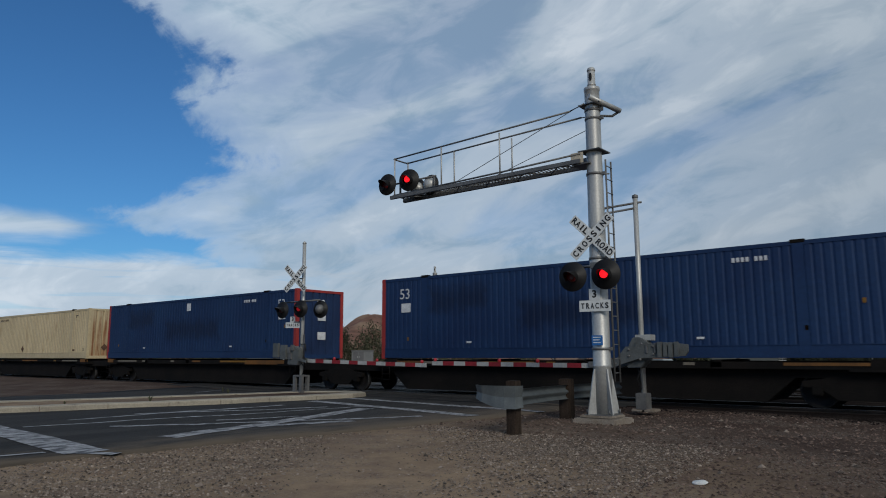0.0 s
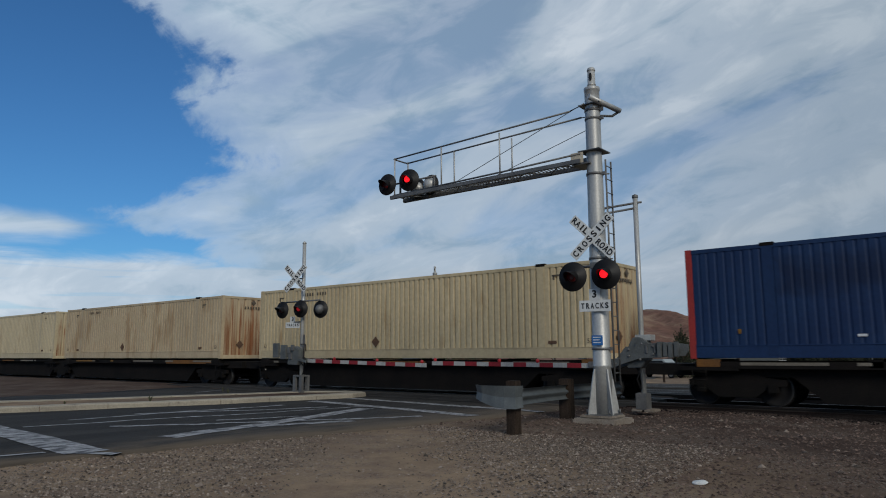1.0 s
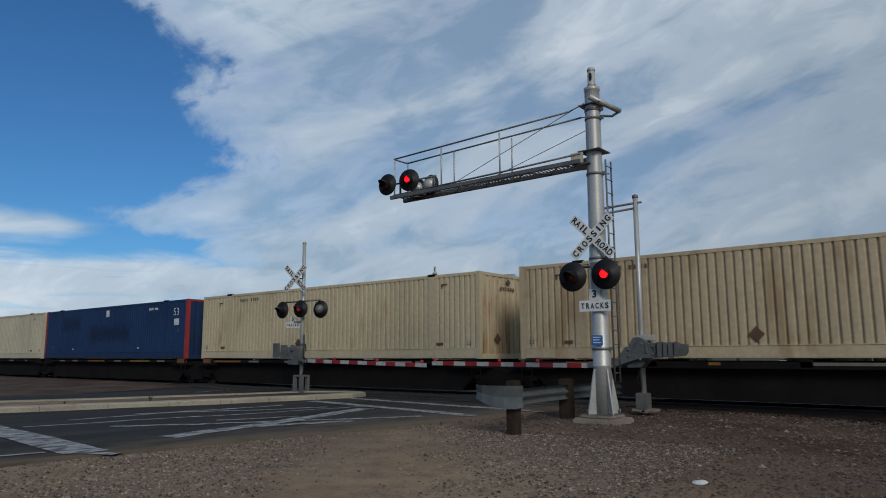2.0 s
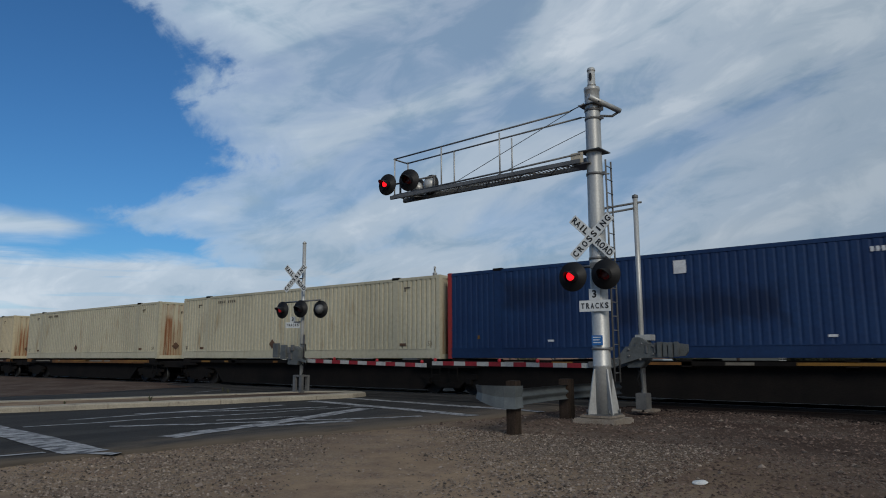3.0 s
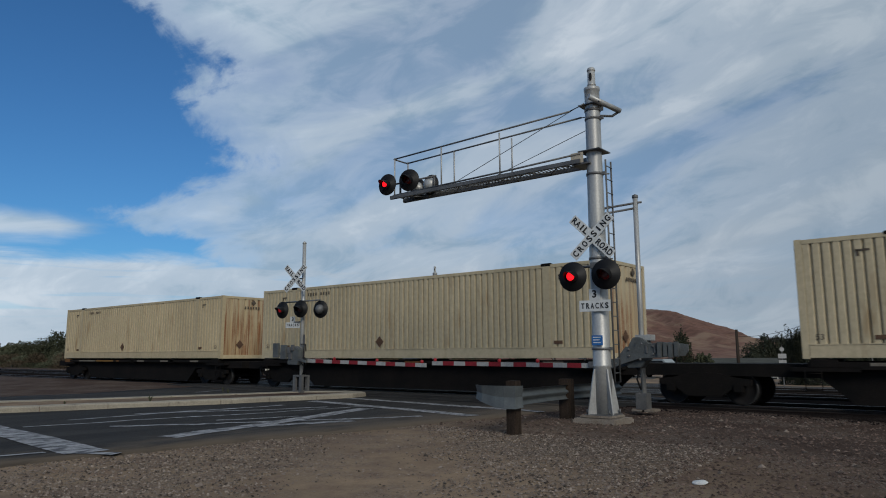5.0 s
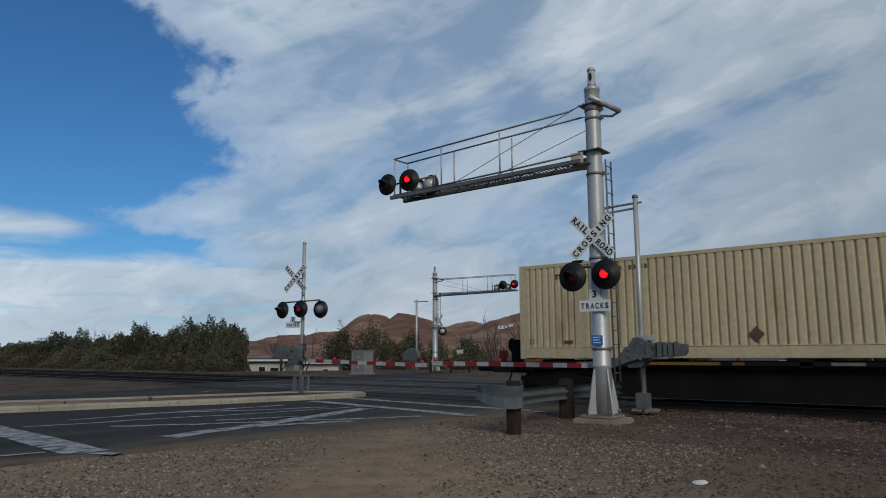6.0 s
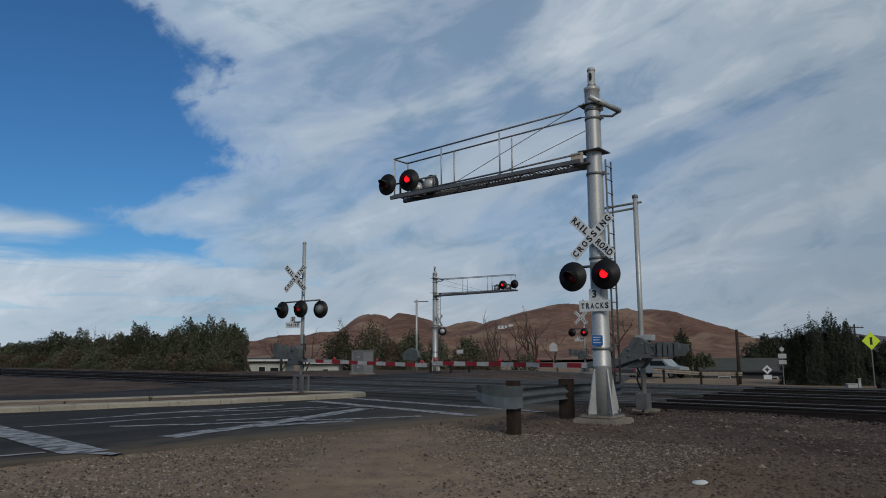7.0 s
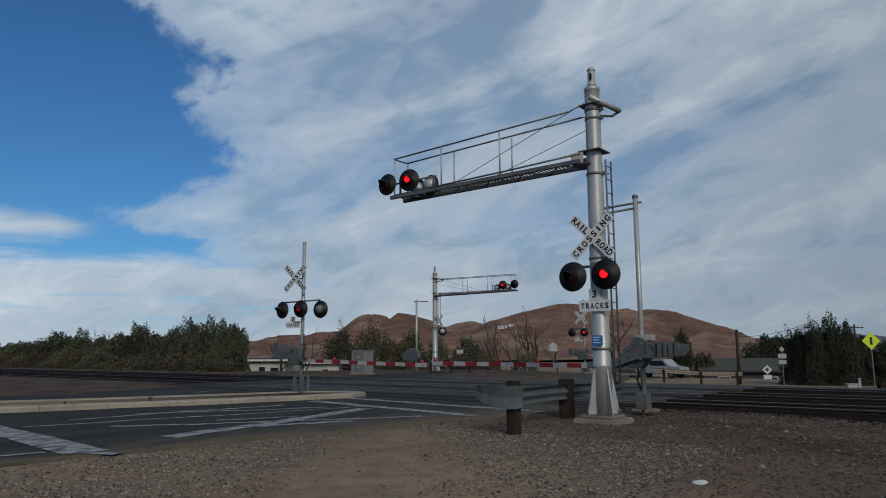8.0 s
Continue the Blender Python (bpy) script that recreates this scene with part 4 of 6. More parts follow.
def make_median_signal(m, label, bulbs=("left", "right"), arm=True):
    """Slim flasher mast with crossbuck, lamps on a cross arm and a gate arm towards +x."""
    sig = empty("crossing_signal", m, label, "railway signal", "crossing signals")
    tube_part("mast", [(0, 0, 0.05), (0, 0, 5.2)], 0.065, M["galv"], sig, "slim silver mast", 16)
    bm = bmesh.new()
    add_lathe(bm, [(0.07, 5.18), (0.078, 5.2), (0.05, 5.24), (0.01, 5.27)], 14)
    part("finial", bm, M["galv"], sig)
    for bx in (-0.17, 0.17):
        for by in (-0.13, 0.13):
            box_part("base_leg", (bx - 0.075, by - 0.045, -0.04, bx + 0.075, by + 0.045, 0.52), M["galv_dark"], sig, "", 0.01)
    box_part("base_collar", (-0.23, -0.19, 0.50, 0.23, 0.19, 0.56), M["galv_dark"], sig, "", 0.01)
    box_part("base_flange", (-0.27, -0.27, -0.05, 0.27, 0.27, 0.02), M["galv_dark"], sig, "", 0.01)
    crossbuck(sig, pose(-0.06, -0.32, 3.92, 0, 0, 14))
    tube_part("sign_arm", [(0, 0, 3.92), (-0.06, -0.30, 3.92)], 0.025, M["galv_dark"], sig)
    track_sign(sig, pose(-0.42, -0.1, 2.29, 0, 0, 20), 0.82)
    tube_part("sign_arm", [(0, 0, 2.4), (-0.40, -0.08, 2.4)], 0.02, M["galv_dark"], sig)
    tube_part("cross_arm", [(-1.05, -0.05, 3.12), (0.95, -0.05, 3.12)], 0.028, M["galv_dark"], sig)
    for dx, key, turn in ((-0.88, bulbs[0], 5), (0.12, bulbs[1], 12)):
        BULBS[key].append(make_lamp(sig, dx, -0.2, 2.84, turn, 0.30, "side_bulb" if arm else "bulb"))
        tube_part("lamp_stem", [(dx, -0.1, 3.14), (dx, -0.1, 2.85)], 0.025, M["galv_dark"], sig)
    back = part("lamp_head", lamp_mesh("backing", 0.30), None, sig, "round target seen from behind", pose(0.93, 0.0, 2.80, 0, 0, 192))
    part("hood", lamp_mesh("hood", 0.30), None, back)
    part("lens", lamp_mesh("lens", 0.30), None, back)
    bm = bmesh.new()
    add_lathe(bm, [(0.17, 0.0), (0.16, 0.07), (0.10, 0.16), (0.02, 0.19)], 20, Matrix.Rotation(radians(-90), 4, "X"))
    part("rear_cover", bm, M["galv_dark"], back, "grey domed rear cover", pose(0, 0.02, 0))
    # gate motor with counterweights behind
    bm = bmesh.new()
    add_prism(bm, [(-0.42, 0.92), (0.1, 0.90), (0.18, 1.05), (0.16, 1.45), (-0.08, 1.56), (-0.36, 1.45)], "y", -0.30, -0.09)
    bmesh.ops.bevel(bm, geom=list(bm.edges), offset=0.02, segments=2, affect="EDGES")
    part("mechanism_case", bm, M["gate_grey"], sig, "grey gate motor case")
    for wx, wz in ((-1.12, 1.16), (-0.70, 1.10)):
        box_part("counterweight", (wx, -0.40, wz, wx + 0.30, -0.30, wz + 0.50), M["gate_grey"], sig, "grey slab weight", 0.015)
    for yy in (-0.27, 0.1):
        bm = bmesh.new()
        add_prism(bm, [(-1.1, 1.30), (0.1, 1.06), (0.55, 0.99), (0.55, 1.07), (0.12, 1.14), (-1.1, 1.38)], "y", yy - 0.02, yy + 0.02)
        part("counterweight_arm", bm, M["gate_grey"], sig)
    for dx, dz in ((-0.30, 1.42), (-0.12, 1.50), (-0.22, 1.20)):
        box_part("terminal_box", (dx - 0.07, -0.36, dz - 0.10, dx + 0.07, -0.28, dz + 0.10), M["galv_dark"], sig, "", 0.01)
    tube_part("vent_pipe", [(0.22, -0.1, 1.05), (0.22, -0.1, 1.95)], 0.03, M["steel_dark"], sig, sides=8)
    for z in (1.15, 1.62):
        tube_part("guard_hoop", [(0.06, -0.1, z), (0.32, -0.12, z), (0.36, -0.12, z - 0.25)], 0.02, M["black"], sig)
    tube_part("cable", [(0.05, -0.05, 0.5), (0.2, -0.1, 0.62), (0.24, -0.1, 0.85), (0.1, -0.12, 1.0)], 0.022, M["black"], sig)
    if arm:
        gate_arm(sig, 0.5, 5.82, 1.05, 0.93, -0.14, (0.25, 0.62, 0.97))
    return sig


make_median_signal(pose(-19.40, 16.10, 0.15), "slim silver railway crossing signal on the traffic island with gate arm")

# ---- guardrail by the road ----


def w_beam_section(k=1.0):
    return [(0.0, -0.155), (-0.03, -0.15), (-0.075, -0.10), (-0.075, -0.06), (-0.01, -0.02), (-0.01, 0.02), (-0.075, 0.06), (-0.075, 0.10), (-0.03, 0.15), (0.0, 0.155)]


def make_guardrail(name, posts, path, label, z=0.60, beam="beam"):
    rail = empty(name, pose(0, 0, 0), label, "guardrail", "guardrails")
    bm = bmesh.new()
    rings = []
    pts = [Vector(p) for p in path]
    for i, p in enumerate(pts):
        d = (pts[min(i + 1, len(pts) - 1)] - pts[max(i - 1, 0)]).normalized()
        s = Vector((d.y, -d.x))
        h = ground_height(p.x, p.y)
        rings.append([[bm.verts.new((p.x + s.x * (a + t), p.y + s.y * (a + t), h + z + b)) for a, b in w_beam_section()] for t in (0.0, 0.006)])
    for a, b in zip(rings, rings[1:]):
        for t in range(2):
            for k in range(9):
                bm.faces.new((a[t][k], a[t][k + 1], b[t][k + 1], b[t][k])).smooth = True
        for k in (0, 9):
            bm.faces.new((a[0][k], a[1][k], b[1][k], b[0][k]))
    part("beam", bm, M[beam], rail, "corrugated galvanised steel beam")
    for k, (x, y, top) in enumerate(posts):
        wide = 0.13 if k == 1 and y < 20 else 0.10 if y < 20 else 0.07
        h = ground_height(x, y)
        bm = bmesh.new()
        add_box(bm, x - wide, y - wide, h - 0.2, x + wide, y + wide, h + top, 0.012)
        part("post", bm, M["post_wood"], rail, "square weathered wooden post")
    return rail


def make_end_wing(parent):
    """The flared buffer end wrapped round the first post, one bent sheet."""
    outline = [(-7.82, 10.66, 0.66), (-7.76, 10.52, 0.60), (-7.58, 10.44, 0.55), (-7.30, 10.45, 0.46), (-7.12, 10.48, 0.44), (-6.92, 10.55, 0.44), (-6.86, 10.72, 0.46)]
    bm = bmesh.new()
    rings = []
    for i, (x, y, lo) in enumerate(outline):
        a, b = outline[max(i - 1, 0)], outline[min(i + 1, len(outline) - 1)]
        d = Vector((b[0] - a[0], b[1] - a[1])).normalized()
        s = Vector((-d.y, d.x)) * 0.012
        mid = (lo + 0.84) / 2
        inset = Vector((-d.y, d.x)) * 0.03
        rings.append([bm.verts.new(v) for v in ((x, y, lo), (x + inset.x, y + inset.y, mid), (x, y, 0.84), (x + s.x, y + s.y, 0.84), (x + inset.x + s.x, y + inset.y + s.y, mid), (x + s.x, y + s.y, lo))])
    for a, b in zip(rings, rings[1:]):
        for k in range(6):
            bm.faces.new((a[k], a[(k + 1) % 6], b[(k + 1) % 6], b[k]))
    bm.faces.new(rings[0])
    bm.faces.new(rings[-1][::-1])
    part("end_wing", bm, M["beam"], parent, "flared bluish-grey steel end section")


near_rail = make_guardrail("guardrail", [(-7.07, 10.72, 0.94), (-7.97, 14.25, 0.88), (-8.0, 16.4, 0.85)], [(-7.2, 10.62), (-7.5, 11.8), (-7.8, 13.2), (-7.85, 14.2), (-7.85, 15.4), (-7.85, 16.9)],
                           "short galvanised guardrail on wooden posts beside the road")
make_end_wing(near_rail)

# ---- train ----
LONG, HIGH, WIDE = 16.15, 2.896, 2.6
FLOOR = 1.242
YC = TRACKS[0]
BOXES = [  # left end at the start, paint, trim
    (-18.0, "blue"), (-39.0, "blue"), (-57.6, "tan"), (-76.6, "rusty"), (-94.3, "cream"), (-111.8, "blue"),
    (-128.3, "pale"), (-146.75, "pale"), (-165.5, "cream"), (-186.6, "cream"), (-205.8, "tan")]
BOX_MESH = {}


def corrugated(length, pitch=0.232, depth=0.050):
    """Outline of a corrugated sheet along u: list of (u, v)."""
    n = max(1, round(length / pitch))
    p = length / n
    out = []
    for i in range(n):
        u = i * p
        out += [(u, 0.008), (u + p * 0.10, 0.0), (u + p * 0.64, 0.0), (u + p * 0.74, 0.008), (u + p * 0.80, depth), (u + p * 0.94, depth)]
    out.append((length, 0.008))
    return out


def side_mesh(kind):
    """One long side: corrugated sheets between smooth posts; faces -y at y = 0, x from 0 to LONG."""
    bm = bmesh.new()
    ends = [(0.17, 1.94), (2.20, LONG - 2.20), (LONG - 1.94, LONG - 0.17)]
    for a, b in ends:
        prof = corrugated(b - a, 0.232, 0.016 if kind == "blue" else 0.062)
        lo = [bm.verts.new((a + u, 0.012 + v, 0.36)) for u, v in prof]
        hi = [bm.verts.new((a + u, 0.012 + v, HIGH - 0.12)) for u, v in prof]
        for k in range(len(prof) - 1):
            bm.faces.new((lo[k], lo[k + 1], hi[k + 1], hi[k]))
    for k in (1.94, LONG - 2.20):
        add_box(bm, k, -0.006, 0.10, k + 0.26, 0.06, HIGH - 0.1)
    return mesh_of("side_wall", bm, M["box_" + kind])


def end_mesh(kind):
    """Corrugated end, facing +x at x = 0, y from 0 to WIDE."""
    bm = bmesh.new()
    prof = corrugated(WIDE - 0.3, 0.36, 0.05)
    lo = [bm.verts.new((-0.015 - v, 0.15 + u, 0.16)) for u, v in prof]
    hi = [bm.verts.new((-0.015 - v, 0.15 + u, HIGH - 0.11)) for u, v in prof]
    for k in range(len(prof) - 1):
        bm.faces.new((lo[k], lo[k + 1], hi[k + 1], hi[k]))
    return mesh_of("end_wall", bm, M["end_" + kind])


def simple_box(name, dims, mat, bevel=0.0):
    bm = bmesh.new()
    add_box(bm, *dims, bevel)
    return mesh_of(name, bm, mat)


def box_meshes(kind):
    if kind in BOX_MESH:
        return BOX_MESH[kind]
    paint = M["box_" + kind]
    post = M["red_post"] if kind == "blue" else paint
    d = {"side": side_mesh(kind), "end": end_mesh(kind),
         "bottom_rail": simple_box("bottom_rail", (0.17, 0, 0.03, LONG - 0.17, 0.07, 0.335), paint, 0.008),
         "ledge": simple_box("ledge", (0.17, -0.012, 0.335, LONG - 0.17, 0.06, 0.362), paint),
         "top_rail": simple_box("top_rail", (0.17, 0.0, HIGH - 0.125, LONG - 0.17, 0.07, HIGH - 0.02), paint, 0.008),
         "post": simple_box("corner_post", (0, 0, 0.0, 0.175, 0.16, HIGH), post, 0.012),
         "roof": simple_box("roof", (0.05, 0.03, HIGH - 0.06, LONG - 0.05, WIDE - 0.03, HIGH - 0.012), paint),
         "floor": simple_box("floor_frame", (0.05, 0.03, 0.04, LONG - 0.05, WIDE - 0.03, 0.16), M["car_black"]),
         "sill": simple_box("end_sill", (-0.06, 0.15, 0.0, 0.0, WIDE - 0.15, 0.17), paint, 0.008),
         "header": simple_box("end_header", (-0.06, 0.15, HIGH - 0.12, 0.0, WIDE - 0.15, HIGH - 0.01), post, 0.008),
         "casting": simple_box("lift_casting", (0, -0.012, HIGH - 0.07, 0.34, 0.14, HIGH + 0.02), M["car_black"], 0.01)}
    BOX_MESH[kind] = d
    return d


DECALS = {}


def decal(key, make):
    if key not in DECALS:
        DECALS[key] = make()
    return DECALS[key]


def bar(w, h, mat):
    return simple_box("decal", (-w / 2, -0.004, -h / 2, w / 2, 0.0, h / 2), mat)


def make_container(x, kind, i):
    d = box_meshes(kind)
    names = {"blue": "dark blue corrugated steel freight container with red corner posts", "tan": "rust-streaked tan corrugated steel freight container",
             "rusty": "brown-stained tan corrugated steel freight container", "cream": "weathered cream corrugated steel freight container", "pale": "pale grey-cream corrugated steel freight container"}
    box = empty("freight_container", pose(x, YC - WIDE / 2, FLOOR), names[kind], "freight container", "containers on the train")
    far = Matrix.Translation((LONG, WIDE, 0)) @ Matrix.Rotation(math.pi, 4, "Z")
    for m in (Matrix(), far):
        side = part("side_wall", d["side"], None, box, "", m)
        part("bottom_rail", d["bottom_rail"], None, box, "", m)
        part("ledge", d["ledge"], None, box, "", m)
        part("top_rail", d["top_rail"], None, box, "", m)
        for xx in (0, LONG - 0.175):
            part("corner_post", d["post"], None, box, "red corner post" if kind == "blue" else "", m @ Matrix.Translation((xx, 0, 0)))
        for xx in (1.90, LONG - 2.24):
            part("lift_casting", d["casting"], None, box, "dark lifting casting", m @ Matrix.Translation((xx, 0, 0)))
        part("end_wall", d["end"], None, box, "rust-streaked container end" if kind != "blue" else "", m @ Matrix.Translation((LONG, 0, 0)))
        part("end_sill", d["sill"], None, box, "", m @ Matrix.Translation((LONG, 0, 0)))
        part("end_header", d["header"], None, box, "", m @ Matrix.Translation((LONG, 0, 0)))
    part("roof", d["roof"], None, box)
    part("floor_frame", d["floor"], None, box)
    if kind == "blue":
        for xx in ((LONG - 1.0,) if i else (1.15,)):
            part("size_mark", decal("53w", lambda: text_mesh("53", 0.52, M["label_white"], 0.002)), None, box, "white figures 53", Matrix.Translation((xx, -0.006, 2.28)) @ FACE)
            part("panel_mark", decal("pw", lambda: bar(0.44, 0.32, M["label_white"])), None, box, "white panel", Matrix.Translation((xx + 0.05, -0.002, 1.80)))
        part("panel_mark", decal("pw2", lambda: bar(0.34, 0.36, M["label_white"])), None, box, "white panel", Matrix.Translation((8.05, -0.002, 2.47)))
        for j in range(7):
            part("number_bar", decal("nb", lambda: bar(0.075, 0.12, M["label_white"])), None, box, "", Matrix.Translation((LONG - 3.6 + 0.115 * j + (0.1 if j > 3 else 0), -0.002, 2.52)))
        for xx in (4.0, 11.6):
            part("small_mark", decal("sm", lambda: bar(0.2, 0.06, M["label_white"])), None, box, "", Matrix.Translation((xx, -0.002, 0.55)))
        for xx, zz in ((LONG - 2.0, 0.75), (LONG - 0.75, 1.35), (1.3, 0.7)):
            part("yellow_mark", decal("ym", lambda: bar(0.08, 0.12, M["yellow"])), None, box, "small yellow mark", Matrix.Translation((xx, -0.002, zz)))
        turn = Matrix.Translation((LONG + 0.005, 0, 0)) @ Matrix.Rotation(radians(90), 4, "Z")
        part("size_mark", decal("53w", None), None, box, "white figures 53", turn @ Matrix.Translation((1.3, -0.004, 2.28)) @ FACE)
        part("panel_mark", decal("pw", None), None, box, "", turn @ Matrix.Translation((1.35, -0.004, 1.75)))
        part("panel_mark", decal("pw", None), None, box, "", turn @ Matrix.Translation((1.35, -0.004, 0.95)))
    else:
        for j in range(9):
            if j == 4:
                continue
            part("number_bar", decal("nd", lambda: bar(0.085, 0.12, M["label_dark"])), None, box, "", Matrix.Translation((2.95 + 0.155 * j, 0.004, 2.58)))
        for xx in (1.45, LONG - 1.5):
            part("stencil_mark", decal("st", lambda: bar(0.30, 0.05, M["label_dark"])), None, box, "", Matrix.Translation((xx, 0.004, 2.52)))
            part("stencil_mark", decal("st2", lambda: bar(0.06, 0.13, M["label_dark"])), None, box, "", Matrix.Translation((xx - 0.1, 0.004, 2.45)))
        bm = decal("dia", lambda: mesh_of("placard", diamond(0.20), M["rust_plate"]))
        part("placard", bm, None, box, "grimy diamond-shaped placard holder", Matrix.Translation((7.0, -0.006, 0.62)))
        part("size_mark", decal("53d", lambda: text_mesh("53", 0.20, M["label_dark"], 0.002)), None, box, "dark figures 53", Matrix.Translation((LONG - 0.45, 0.004, 0.52)) @ FACE)
        part("size_mark", decal("53d", None), None, box, "dark figures 53", Matrix.Translation((0.42, 0.004, 0.52)) @ FACE)
        for xx in (1.7, LONG - 1.7):
            part("rust_plate", decal("rp", lambda: bar(0.30, 0.10, M["rust_plate"])), None, box, "small rusty plate", Matrix.Translation((xx, 0.002, 0.50)))
        turn = Matrix.Translation((LONG + 0.005, 0, 0)) @ Matrix.Rotation(radians(90), 4, "Z")
        for j in range(6):
            part("number_bar", decal("nd", None), None, box, "", turn @ Matrix.Translation((1.25 + 0.15 * j, -0.004, 2.38)))
        part("emblem", decal("em", lambda: mesh_of("emblem", diamond(0.14), M["label_dark"])), None, box, "plain dark emblem", turn @ Matrix.Translation((1.7, -0.004, 2.62)))
        part("placard", bm, None, box, "grimy diamond-shaped placard holder", turn @ Matrix.Translation((1.0, -0.004, 0.65)))
    return box


def diamond(r):
    bm = bmesh.new()
    add_prism(bm, [(0, -r), (r, 0), (0, r), (-r, 0)], "y", -0.006, 0.006)
    return bm


CAR_MESH = {}


def truck_meshes():
    if CAR_MESH:
        return CAR_MESH
    bm = bmesh.new()
    face = Matrix.Rotation(radians(90), 4, "X")
    add_lathe(bm, [(0.08, 0.075), (0.10, 0.07), (0.17, 0.03), (0.33, 0.02), (0.36, 0.055), (0.415, 0.055), (0.418, -0.03), (0.45, -0.04), (0.45, -0.065), (0.34, -0.06), (0.15, -0.05), (0.08, -0.07)], 28, face)
    CAR_MESH["wheel"] = mesh_of("wheel", bm, M["wheel_steel"])
    bm = bmesh.new()
    add_lathe(bm, [(0.40, 0.0565), (0.417, 0.0565), (0.420, 0.02), (0.4195, -0.02)], 28, face, caps=False)
    CAR_MESH["tread"] = mesh_of("tread", bm, M["tread"])
    bm = bmesh.new()
    add_prism(bm, [(-1.2, 0.52), (-1.2, 0.66), (-0.75, 0.72), (-0.4, 0.82), (0.4, 0.82), (0.75, 0.72), (1.2, 0.66), (1.2, 0.52), (0.8, 0.48), (0.45, 0.22), (-0.45, 0.22), (-0.8, 0.48)], "y", -0.07, 0.07)
    CAR_MESH["side_frame"] = mesh_of("side_frame", bm, M["car_black"])
    bm = bmesh.new()
    add_tube(bm, [(0, -0.85, 0.42), (0, 0.85, 0.42)], 0.08, 12)
    CAR_MESH["axle"] = mesh_of("axle", bm, M["wheel_steel"])
    CAR_MESH["bolster"] = simple_box("bolster", (-0.2, -1.0, 0.45, 0.2, 1.0, 0.72), M["car_black"], 0.02)
    CAR_MESH["bearing"] = simple_box("bearing_box", (-0.13, -0.1, 0.32, 0.13, 0.1, 0.56), M["car_black"], 0.03)
    bm = bmesh.new()
    for k in (-0.13, 0.0, 0.13):
        add_tube(bm, [(k, 0, 0.26), (k, 0, 0.52)], 0.055, 8)
    CAR_MESH["springs"] = mesh_of("spring_nest", bm, M["car_black"])
    return CAR_MESH


def make_truck(parent, x):
    t = truck_meshes()
    truck = part("bolster", t["bolster"], None, parent, "black cast truck bolster", pose(x, 0, 0))
    truck.name = "truck"
    for s in (-1, 1):
        part("side_frame", t["side_frame"], None, truck, "", pose(0, s * 1.0, 0))
        part("spring_nest", t["springs"], None, truck, "", pose(0, s * 1.0, 0))
        for a in (-0.88, 0.88):
            part("wheel", t["wheel"], None, truck, "steel railway wheel", pose(a, s * 0.755, 0.42, 0, 0, 0 if s < 0 else 180))
            part("tread", t["tread"], None, truck, "bright worn wheel rim", pose(a, s * 0.755, 0.42, 0, 0, 0 if s < 0 else 180))
            part("bearing_box", t["bearing"], None, truck, "", pose(a, s * 1.02, 0))
    for a in (-0.88, 0.88):
        part("axle", t["axle"], None, truck, "", pose(a, 0, 0))


SILLS = {0: ("orange_sill", -7.9, -6.0), 1: ("orange_sill", 4.6, 7.9), 3: ("orange_sill", 3.4, 7.9), 7: ("orange_sill", -4.2, 7.9), 8: ("rust_sill", -1.0, 7.9)}      # painted stretch of a car's side sill


